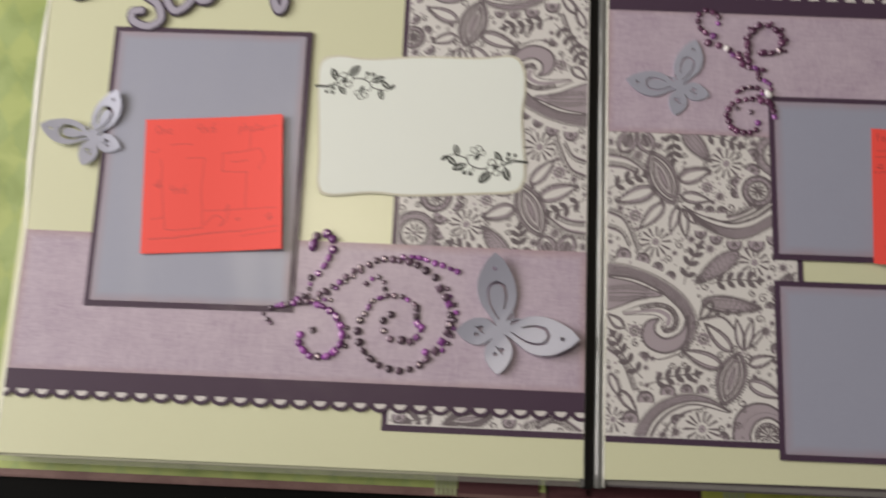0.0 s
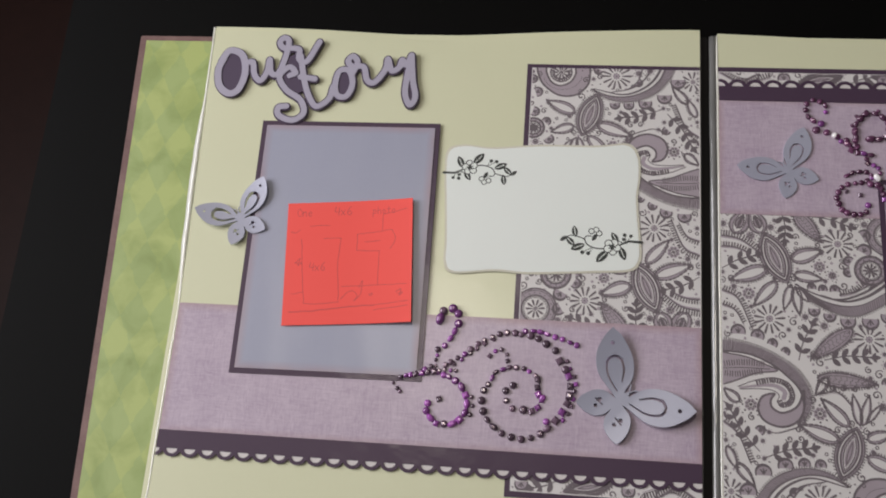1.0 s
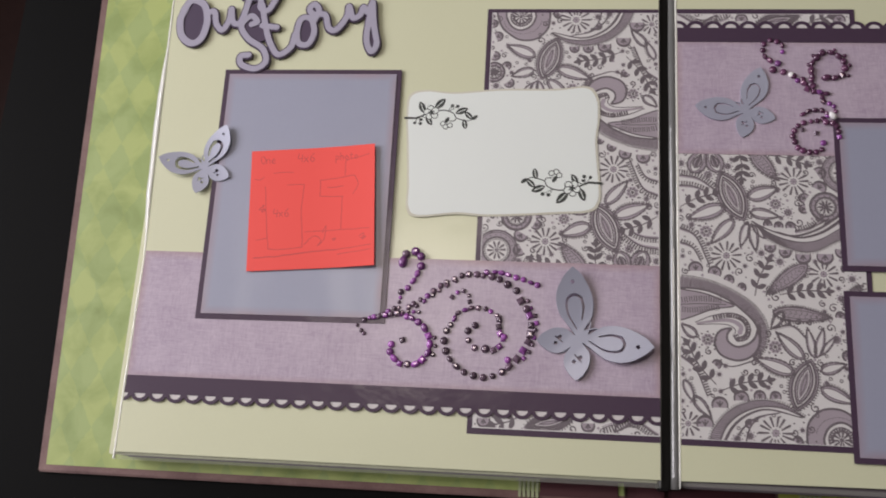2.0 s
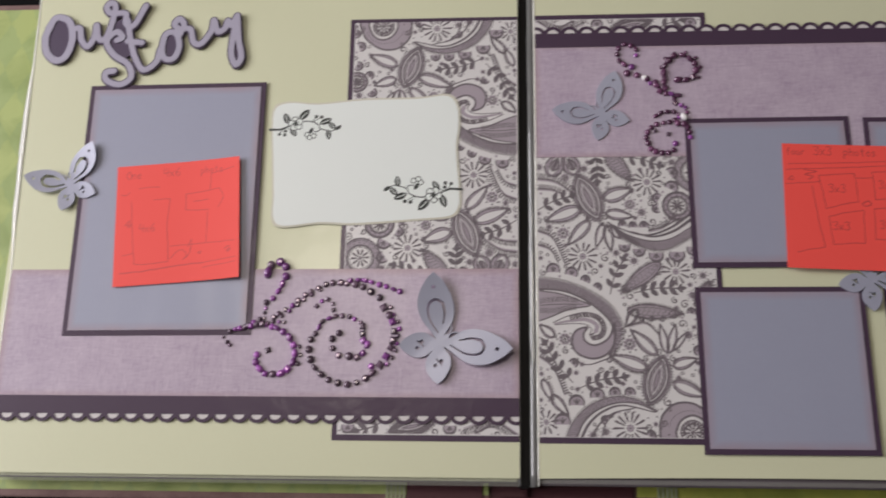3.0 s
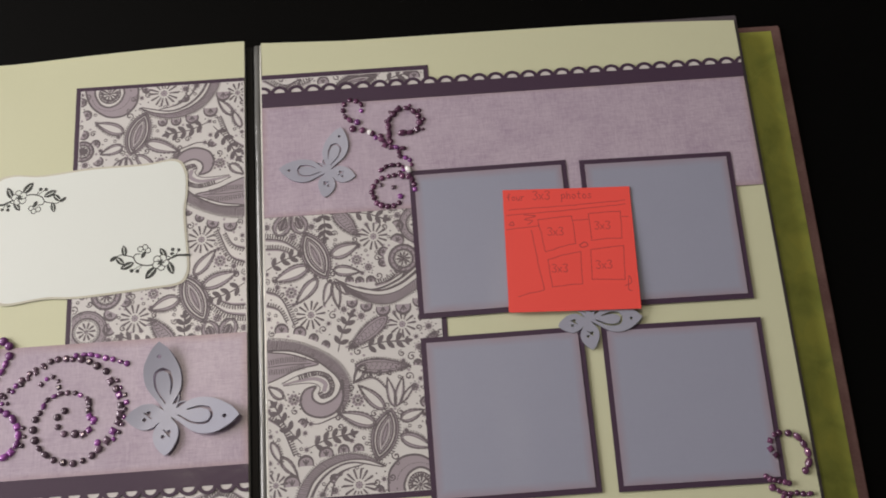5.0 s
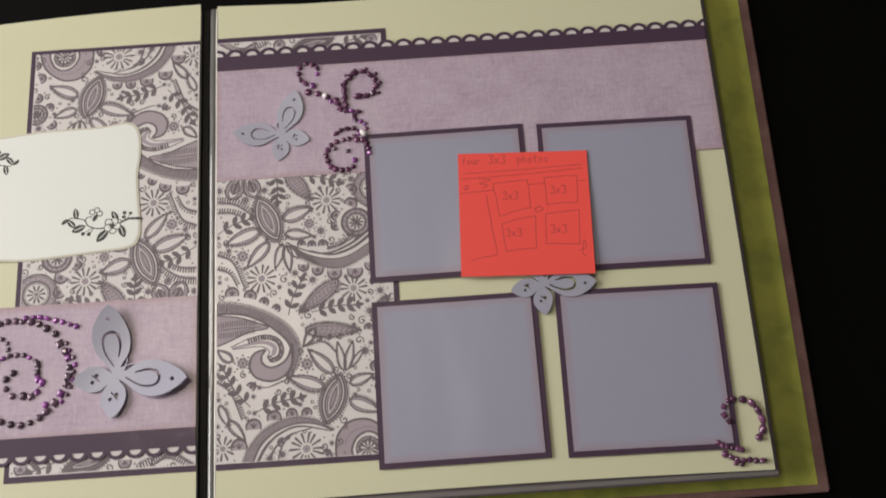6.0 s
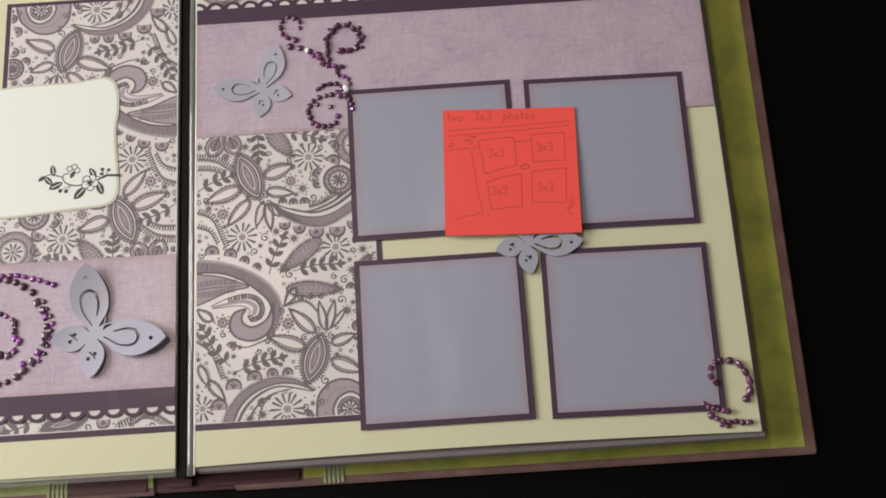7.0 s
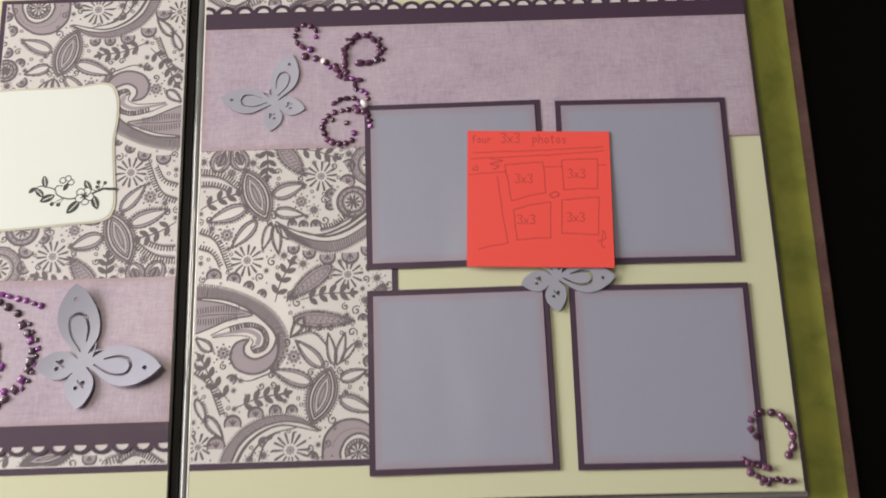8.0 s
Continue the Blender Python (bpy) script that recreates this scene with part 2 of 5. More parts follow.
# ---- building helpers ----
def part(name, bm, mat, parent=None, label="", smooth=False):
    """Links a bmesh as one mesh object under a thing or a part."""
    me = bpy.data.meshes.new(name)
    bm.to_mesh(me)
    bm.free()
    me.materials.append(mat)
    if smooth:
        me.polygons.foreach_set("use_smooth", [True] * len(me.polygons))
    ob = new(name, me)
    ob.parent = parent
    if label:
        ob["label"] = label
    return ob


def empty(name, label, category, group="", kind=""):
    return tagged(new(name), label, category, group, kind)


def box(bm, x0, x1, y0, y1, z0, z1, bevel=0.0):
    """A box in metres, with rounded edges."""
    r = bmesh.ops.create_cube(bm, size=1)
    for v in r["verts"]:
        v.co = Vector(((x0 + x1) / 2 + v.co.x * (x1 - x0), (y0 + y1) / 2 + v.co.y * (y1 - y0), (z0 + z1) / 2 + v.co.z * (z1 - z0)))
    if bevel:
        edges = list({e for v in r["verts"] for e in v.link_edges})
        bmesh.ops.bevel(bm, geom=edges, offset=bevel, segments=2, affect="EDGES")
    return bm


def sheet(w, h, t, seed=0, wave=0.00025, nx=14, ny=14):
    """A sheet of card w by h by t metres about its origin, with a faint waviness; its underside lies at z = 0."""
    bm = bmesh.new()
    grid = {}
    for side, z in ((0, 0.0), (1, t)):
        for i in range(nx + 1):
            for j in range(ny + 1):
                x, y = (i / nx - 0.5) * w, (j / ny - 0.5) * h
                dz = wave * abs(noise.noise(Vector((x * 14 + seed, y * 14, seed)))) if side else 0
                grid[side, i, j] = bm.verts.new((x, y, z + dz))
    for i in range(nx):
        for j in range(ny):
            bm.faces.new([grid[1, i, j], grid[1, i + 1, j], grid[1, i + 1, j + 1], grid[1, i, j + 1]])
            bm.faces.new([grid[0, i, j], grid[0, i, j + 1], grid[0, i + 1, j + 1], grid[0, i + 1, j]])
    rim = [(i, 0) for i in range(nx)] + [(nx, j) for j in range(ny)] + [(i, ny) for i in range(nx, 0, -1)] + [(0, j) for j in range(ny, 0, -1)]
    for k, a in enumerate(rim):
        b = rim[(k + 1) % len(rim)]
        bm.faces.new([grid[0, a[0], a[1]], grid[0, b[0], b[1]], grid[1, b[0], b[1]], grid[1, a[0], a[1]]])
    return bm


def spline(points, step=0.6, closed=False):
    """A smooth line through a few points (millimetres), cut into short steps."""
    p = np.array(points, float)
    if closed:
        ext = np.vstack([p[-1], p, p[0], p[1]])
    else:
        ext = np.vstack([2 * p[0] - p[1], p, 2 * p[-1] - p[-2]])
    out = []
    for i in range(1, len(ext) - 2):
        a, b, c, d = ext[i - 1], ext[i], ext[i + 1], ext[i + 2]
        k = max(2, int(np.linalg.norm(c - b) / step))
        for s in np.arange(k) / k:
            out.append(0.5 * (2 * b + (c - a) * s + (2 * a - 5 * b + 4 * c - d) * s**2 + (3 * b - a - 3 * c + d) * s**3))
    out.append(ext[-2])
    return np.array(out)


class Canvas:
    """A field of distances (millimetres, negative inside) on a fine grid, into which strokes and shapes are drawn; it becomes a cut or printed sheet."""

    def __init__(self, x0, x1, y0, y1, cell):
        self.x0, self.y0, self.cell = x0 - 2 * cell, y0 - 2 * cell, cell
        self.nx, self.ny = int((x1 - x0) / cell) + 5, int((y1 - y0) / cell) + 5
        self.box = (x0, x1, y0, y1)
        self.x = self.x0 + cell * np.arange(self.nx)
        self.y = self.y0 + cell * np.arange(self.ny)
        self.f = np.full((self.ny, self.nx), 9.0)

    def window(self, xa, xb, ya, yb):
        i0, i1 = np.clip([int((xa - self.x0) / self.cell) - 2, int((xb - self.x0) / self.cell) + 3], 0, self.nx)
        j0, j1 = np.clip([int((ya - self.y0) / self.cell) - 2, int((yb - self.y0) / self.cell) + 3], 0, self.ny)
        return slice(j0, j1), slice(i0, i1)

    def apply(self, xa, xb, ya, yb, shape, cut=False):
        w = self.window(xa, xb, ya, yb)
        if self.f[w].size == 0:
            return
        X, Y = np.meshgrid(self.x[w[1]], self.y[w[0]])
        d = shape(X, Y)
        self.f[w] = np.maximum(self.f[w], -d) if cut else np.minimum(self.f[w], d)

    def disc(self, x, y, r, cut=False, sx=1.0):
        m = r * max(sx, 1) + 1
        self.apply(x - m, x + m, y - m, y + m, lambda X, Y: np.hypot((X - x) / sx, Y - y) - r, cut)

    def ring(self, x, y, r, w):
        self.apply(x - r - w, x + r + w, y - r - w, y + r + w, lambda X, Y: np.abs(np.hypot(X - x, Y - y) - r) - w / 2)

    def stroke(self, pts, w, w1=None, cut=False):
        """A line of short steps, w wide at its start and w1 at its end."""
        pts = np.asarray(pts, float)
        n = len(pts) - 1
        w1 = w if w1 is None else w1
        for i in range(n):
            (ax, ay), (bx, by) = pts[i], pts[i + 1]
            r = (w + (w1 - w) * i / n) / 2

            def shape(X, Y):
                dx, dy = bx - ax, by - ay
                t = np.clip(((X - ax) * dx + (Y - ay) * dy) / (dx * dx + dy * dy + 1e-9), 0, 1)
                return np.hypot(X - ax - t * dx, Y - ay - t * dy) - r

            self.apply(min(ax, bx) - r - 1, max(ax, bx) + r + 1, min(ay, by) - r - 1, max(ay, by) + r + 1, shape, cut)

    def vesica(self, x, y, ang, length, width, cut=False, line=0.0):
        """A pointed leaf about (x, y); with a line width, its outline alone."""
        h, w = length / 2, width / 2
        c = (h * h - w * w) / (2 * w)
        R = c + w
        ca, sa = math.cos(radians(ang)), math.sin(radians(ang))

        def shape(X, Y):
            u = (X - x) * ca + (Y - y) * sa
            v = -(X - x) * sa + (Y - y) * ca
            d = np.hypot(u, np.abs(v) + c) - R
            return np.abs(d) - line / 2 if line else d

        m = h + 1 + line
        if line:
            self.apply(x - m, x + m, y - m, y + m, lambda X, Y: np.maximum(shape(X, Y), np.abs((X - x) * ca + (Y - y) * sa) - h - line / 2))
        else:
            self.apply(x - m, x + m, y - m, y + m, shape, cut)

    def area(self, pts, cut=False, line=0.0):
        """The inside of a closed smooth line, or a band along it."""
        p = np.asarray(pts, float)
        lo, hi = p.min(0) - 1.5 - line, p.max(0) + 1.5 + line

        def shape(X, Y):
            d = np.full(X.shape, 1e9)
            inside = np.zeros(X.shape, bool)
            for a, b in zip(p, np.roll(p, -1, 0)):
                e = b - a
                t = np.clip(((X - a[0]) * e[0] + (Y - a[1]) * e[1]) / (e @ e + 1e-9), 0, 1)
                d = np.minimum(d, np.hypot(X - a[0] - t * e[0], Y - a[1] - t * e[1]))
                cross = (a[1] > Y) != (b[1] > Y)
                with np.errstate(divide="ignore", invalid="ignore"):
                    inside ^= cross & (X < (b[0] - a[0]) * (Y - a[1]) / (b[1] - a[1]) + a[0])
            return np.abs(d) - line / 2 if line else np.where(inside, -d, d)

        self.apply(lo[0], hi[0], lo[1], hi[1], shape, cut)

    def clip(self):
        """Cuts all that stands over the canvas's own edge."""
        x0, x1, y0, y1 = self.box
        X, Y = np.meshgrid(self.x, self.y)
        self.f = np.maximum(self.f, np.maximum(np.maximum(x0 - X, X - x1), np.maximum(y0 - Y, Y - y1)))
        return self

    def mesh(self, name, thick, lift=None):
        """The sheet: a top with smooth outlines, and walls down by its thickness (all in millimetres). lift(x, y) bends it."""
        f, ny, nx = self.f, self.ny, self.nx
        f = np.where(np.abs(f) < 1e-6, 1e-6, f)
        ins = f < 0
        ids = np.full((ny, nx), -1)
        X, Y = np.meshgrid(self.x, self.y)
        verts = [np.stack([X[ins], Y[ins]], 1)]
        ids[ins] = np.arange(ins.sum())
        count = int(ins.sum())
        hor = np.full((ny, nx - 1), -1)
        m = ins[:, :-1] != ins[:, 1:]
        s = (f[:, :-1] / (f[:, :-1] - f[:, 1:] + 1e-12))[m]
        verts.append(np.stack([X[:, :-1][m] + s * self.cell, Y[:, :-1][m]], 1))
        hor[m] = count + np.arange(m.sum())
        count += int(m.sum())
        ver = np.full((ny - 1, nx), -1)
        m = ins[:-1] != ins[1:]
        s = (f[:-1] / (f[:-1] - f[1:] + 1e-12))[m]
        verts.append(np.stack([X[:-1][m], Y[:-1][m] + s * self.cell], 1))
        ver[m] = count + np.arange(m.sum())
        count += int(m.sum())
        co = np.vstack(verts)
        corner = (ids[:-1, :-1], ids[:-1, 1:], ids[1:, 1:], ids[1:, :-1])
        edge = (hor[:-1], ver[:, 1:], hor[1:], ver[:, :-1])
        code = sum((c >= 0).astype(int) << k for k, c in enumerate(corner))
        faces, walls = [], []
        for case in range(1, 16):
            sel = code == case
            if not sel.any():
                continue
            cols, kind = [], []
            for k in range(4):
                a, b = case >> k & 1, case >> ((k + 1) % 4) & 1
                if a:
                    cols.append(corner[k][sel])
                    kind.append("c")
                if a != b:
                    cols.append(edge[k][sel])
                    kind.append("out" if a else "in")
            faces += np.stack(cols, 1).tolist()
            for k in range(len(kind)):
                if kind[k] == "out":
                    walls.append(np.stack([cols[k], cols[(k + 1) % len(cols)]], 1))
        z = np.zeros(len(co)) if lift is None else lift(co[:, 0], co[:, 1])
        top = np.column_stack([co, z + thick])
        all_co = top
        if walls and thick > 0.1:
            walls = np.vstack(walls)
            rim = np.unique(walls)
            back = np.full(len(co), -1)
            back[rim] = len(co) + np.arange(len(rim))
            all_co = np.vstack([top, np.column_stack([co[rim], z[rim]])])
            faces += np.column_stack([walls[:, 1], walls[:, 0], back[walls[:, 0]], back[walls[:, 1]]]).tolist()
        me = bpy.data.meshes.new(name)
        me.from_pydata((all_co * MM).tolist(), [], faces)
        me.update()
        return me


def cutout(name, canvas, mat, thick, place, parent, label="", lift=None):
    """A cut or printed sheet from a canvas, as a part; place: its x, y and z in millimetres."""
    me = canvas.mesh(name, thick, lift)
    me.materials.append(mat)
    ob = new(name, me)
    ob.location = Vector(place) * MM
    ob.parent = parent
    if label:
        ob["label"] = label
    return ob


def paper(name, x0, x1, y0, y1, z, t, mat, parent, label="", turn=0.0, seed=0, wave=0.12):
    """A straight-cut sheet between those millimetres."""
    ob = part(name, sheet((x1 - x0) * MM, (y1 - y0) * MM, t * MM, seed, wave * MM), mat, parent, label, True)
    me = ob.data
    me.polygons.foreach_set("use_smooth", [False] * len(me.polygons))
    ob.matrix_basis = pose((x0 + x1) / 2 * MM, (y0 + y1) / 2 * MM, z * MM, 0, 0, turn)
    return ob


# ---- setting: a closed dim room with one window ----
def slab(name, x0, x1, y0, y1, z0, z1, mat):
    ob = part(name, box(bmesh.new(), x0, x1, y0, y1, z0, z1), mat)
    return tagged(ob, kind="structure")


FLOOR_Z, CEIL_Z, TABLE_Z = -0.775, 1.7, -0.0235
slab("floor", -2.0, 2.3, -1.8, 2.4, FLOOR_Z - 0.1, FLOOR_Z, FLOOR)
slab("ceiling", -2.0, 2.3, -1.8, 2.4, CEIL_Z, CEIL_Z + 0.1, WALL)
slab("wall_east", 2.2, 2.3, -1.8, 2.4, FLOOR_Z, CEIL_Z, WALL)
slab("wall_north", -2.0, 2.2, 2.3, 2.4, FLOOR_Z, CEIL_Z, WALL)
slab("wall_south", -2.0, 2.2, -1.8, -1.7, FLOOR_Z, CEIL_Z, WALL)
bm = bmesh.new()
box(bm, WALL_X - 0.1, WALL_X, -1.7, WIN_Y0, FLOOR_Z, CEIL_Z)
box(bm, WALL_X - 0.1, WALL_X, WIN_Y1, 2.3, FLOOR_Z, CEIL_Z)
box(bm, WALL_X - 0.1, WALL_X, WIN_Y0, WIN_Y1, FLOOR_Z, WIN_Z0)
box(bm, WALL_X - 0.1, WALL_X, WIN_Y0, WIN_Y1, WIN_Z1, CEIL_Z)
tagged(part("wall_west", bm, WALL), kind="structure")

table = empty("table", "black table with a plain dark matt top", "table")
part("tabletop", box(bmesh.new(), -0.433, 0.95, -0.55, 0.85, TABLE_Z - 0.03, TABLE_Z, 0.003), TABLE, table)
for lx in (-0.39, 0.91):
    for ly in (-0.51, 0.81):
        part("leg", box(bmesh.new(), lx - 0.03, lx + 0.03, ly - 0.03, ly + 0.03, FLOOR_Z, TABLE_Z - 0.03, 0.004), TABLE, table)

# ---- the album: covers, hinge and sheets under the open pages ----
album = empty("scrapbook_album", "open scrapbook album with mauve-brown covers lying on black table", "album")
COVER_TOP = -20.0


def board(name, x0, x1, y1, lean, lining_x0, lining_x1, lining):
    """One cover board with its green lining; lean: how far its far end slants outwards per millimetre."""
    bm = box(bmesh.new(), x0 * MM, x1 * MM, -12.5 * MM, y1 * MM, (COVER_TOP - 3.2) * MM, COVER_TOP * MM, 0.0009)
    lin = sheet((lining_x1 - lining_x0) * MM, (y1 + 4.0) * MM, 0.3 * MM, 3, 0.0)
    for v in lin.verts:
        v.co += Vector(((lining_x0 + lining_x1) / 2 * MM, (y1 - 12.5) / 2 * MM, COVER_TOP * MM))
    for each in (bm, lin):
        for v in each.verts:
            v.co.x += lean * v.co.y
    body = part(name, bm, COVER, album)
    part("lining", lin, lining, body, "green diamond-print lining paper")
    return body


board("cover_front", -363.4, -22, 310, -0.038, -358.5, -23, GREEN)
board("cover_back", 22, 342.0, 305.5, 0.007, 60, 335.5, GREEN_BACK)
hinge = box(bmesh.new(), -21.8 * MM, 21.8 * MM, -11.5 * MM, 304.5 * MM, -23.2 * MM, -21.2 * MM, 0.0006)
part("spine", hinge, MAROON, album, "maroon cloth spine hinge")
for hx0, hx1, hy in ((-16, -1, -9), (6, 58, -9.5), (-69, -26, -10.5)):
    part("hinge_flap", box(bmesh.new(), hx0 * MM, hx1 * MM, hy * MM, 20 * MM, -19.8 * MM, -18.9 * MM, 0.0003), MAROON, album)
RIBBON = material("pale_green_ribbon", (0.42, 0.46, 0.27), 0.6, grain=0.15, blotch=0.15)
for rx in (-81, 71):
    ribbon = bmesh.new()
    for k in range(5):
        box(ribbon, (rx + 2.4 * k) * MM, (rx + 2.4 * k + 1.7) * MM, -11.8 * MM, 6 * MM, -19.7 * MM, -19.2 * MM, 0.0002)
    part("ribbed_ribbon", ribbon, RIBBON, album)
rnd = random.Random(4)
for side in (-1, 1):
    z = -18.8
    for k in range(7):
        t = 2.35
        out = (312.6 if k > 4 else 308.5) + rnd.uniform(-1.5, 1.2) if side < 0 else 309 + rnd.uniform(-2.5, 1.5)
        low = -3.4 if side > 0 and k > 4 else -0.6 + rnd.uniform(-1.2, 0.6)
        x0, x1 = sorted((side * 6.5, side * out))
        bm = box(bmesh.new(), x0 * MM, x1 * MM, low * MM, (304 + rnd.uniform(-2, 1.2)) * MM, z * MM, (z + t) * MM, 0.0006)
        part("album_sheet", bm, CREAM if side < 0 and k > 4 else SHEET_EDGE, album, "filled sleeve sheet")
        z += t + 0.05
part("binding_bar", box(bmesh.new(), -6.2 * MM, 0.6 * MM, -5 * MM, 305.5 * MM, -18.8 * MM, -3.0 * MM, 0.0012), BLACK_PLASTIC, album, "black plastic binding bar")


def roll(x, r, y0, y1, z, mat, name, label):
    """A glossy folded sleeve edge: a half-round bar along the gutter."""
    bm = bmesh.new()
    rings = []
    n, steps = 12, 40
    for s in range(steps + 1):
        y = y0 + (y1 - y0) * s / steps
        w = 0.25 * noise.noise(Vector((y * 0.03, x, 2.0)))
        rings.append([bm.verts.new(((x + (r + w) * math.cos(math.pi * k / n)) * MM, y * MM, (z + (r * 0.9 + w) * math.sin(math.pi * k / n)) * MM)) for k in range(n + 1)])
    for a, b in zip(rings, rings[1:]):
        for k in range(n):
            bm.faces.new((a[k], a[k + 1], b[k + 1], b[k]))
        bm.faces.new((a[n], a[0], b[0], b[n]))
    bm.faces.new(rings[0][::-1])
    bm.faces.new(rings[-1])
    return part(name, bm, mat, album, label, True)


GLOSS_GREY = material("glossy_grey_sleeve_fold", (0.17, 0.17, 0.165), 0.16, grain=0.0, blotch=0.2, blotch_scale=30, second=(0.06, 0.06, 0.06), bump=0.0, coat=1.0, coat_rough=0.04)
roll(2.9, 2.5, -4.5, 304, -2.4, GLOSS_GREY, "sleeve_fold", "glossy folded edge of page protector")
roll(-5.2, 0.7, -4, 304, -0.9, GLOSS_GREY, "sleeve_fold", "glossy folded edge of page protector")

# narrow pale bar added as the highlight line along the fold
roll(5.0, 0.5, -4, 304, -0.2, SLEEVE_GLINT, "sleeve_fold", "folded edge of page protector, its highlight painted pale")


# ---- the two open pages ----
LEAN_OUT = 6.0


def page(label, x0, x1, out):
    ob = empty("scrapbook_page", label, "page", "open pages")
    part("cardstock", sheet((x1 - x0) * MM, 304.8 * MM, 1.6 * MM, x0, 0.0, 40, 40), CREAM, ob)
    mesh = ob.children[0].data
    for v in mesh.vertices:
        px, py = v.co.x / MM + (x0 + x1) / 2, v.co.y / MM + 152.4
        far = max(0.0, (py - 270) / 34.8)
        if out > 0:
            v.co.y += max(0.0, (20 - py) / 20) * MM * 1.7 * math.sin(math.pi * px / 312)
            v.co.y += far * MM * (1.0 - 2.4 * min(1.0, px / 60) - 3.6 * max(0.0, (px - 200) / 107) ** 1.6)
        else:
            # the far edge sags between its corner and the gutter, and the outer edge leans out
            sag = math.exp(-(((px + 172) / 62) ** 2))
            v.co.y += far * MM * (2.4 * math.exp(-(((px + 5) / 70) ** 2)) - 2.6 * sag + 0.6)
            v.co.z -= far**2 * 2.6 * MM * sag
            v.co.x -= MM * LEAN_OUT * max(0.0, (py - 120) / 180) * max(0.0, (-px - 180) / 130)
    ob.children[0].location = ((x0 + x1) / 2 * MM, 152.4 * MM, -1.6 * MM)
    bm = bmesh.new()
    sx0, sx1 = (x0 - 1.6, x1) if out < 0 else (x0, x1 + 1.6)
    box(bm, sx0 * MM, sx1 * MM, (-4.2 if out < 0 else -2.4) * MM, -0.2 * MM, -1.5 * MM, -1.1 * MM, 0.0001)
    part("page_protector", bm, SLEEVE, ob, "clear plastic sleeve margin")
    bm = bmesh.new()
    # sleeve edge as a strip, widest where its painted white glint is broadest
    steps = 60
    rows = []
    for k in range(steps + 1):
        y = -4.0 + 309 * k / steps
        w = 1.5 + 3.0 * math.exp(-(((y - 195) / 58) ** 2)) + 1.2 * noise.noise(Vector((y * 0.03, x0, 0.0))) + 0.4 * noise.noise(Vector((y * 0.11, x0, 4.0)))
        e = x0 - 0.1 - LEAN_OUT * max(0.0, (y - 120) / 180) if out < 0 else x1 + 0.1
        rows.append([bm.verts.new((q[0] * MM, y * MM, q[1] * MM)) for q in ((e, -0.5), (e + out * w * 0.5, 0.1), (e + out * w, -0.6), (e + out * w * 0.5, -1.0))])
    for a, b in zip(rows, rows[1:]):
        for i in range(4):
            bm.faces.new((a[i], a[(i + 1) % 4], b[(i + 1) % 4], b[i]))
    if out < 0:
        part("protector_edge", bm, SLEEVE_GLINT, ob, "creased sleeve edge, whitened to carry its glint", True)
    else:
        bm.free()
    return ob


left = page("cream scrapbook page with paisley panel, lavender band and title", -308.2, -5.2, -1)
right = page("cream scrapbook page with paisley panel and four photo mats", 5.4, 307.2, 1)


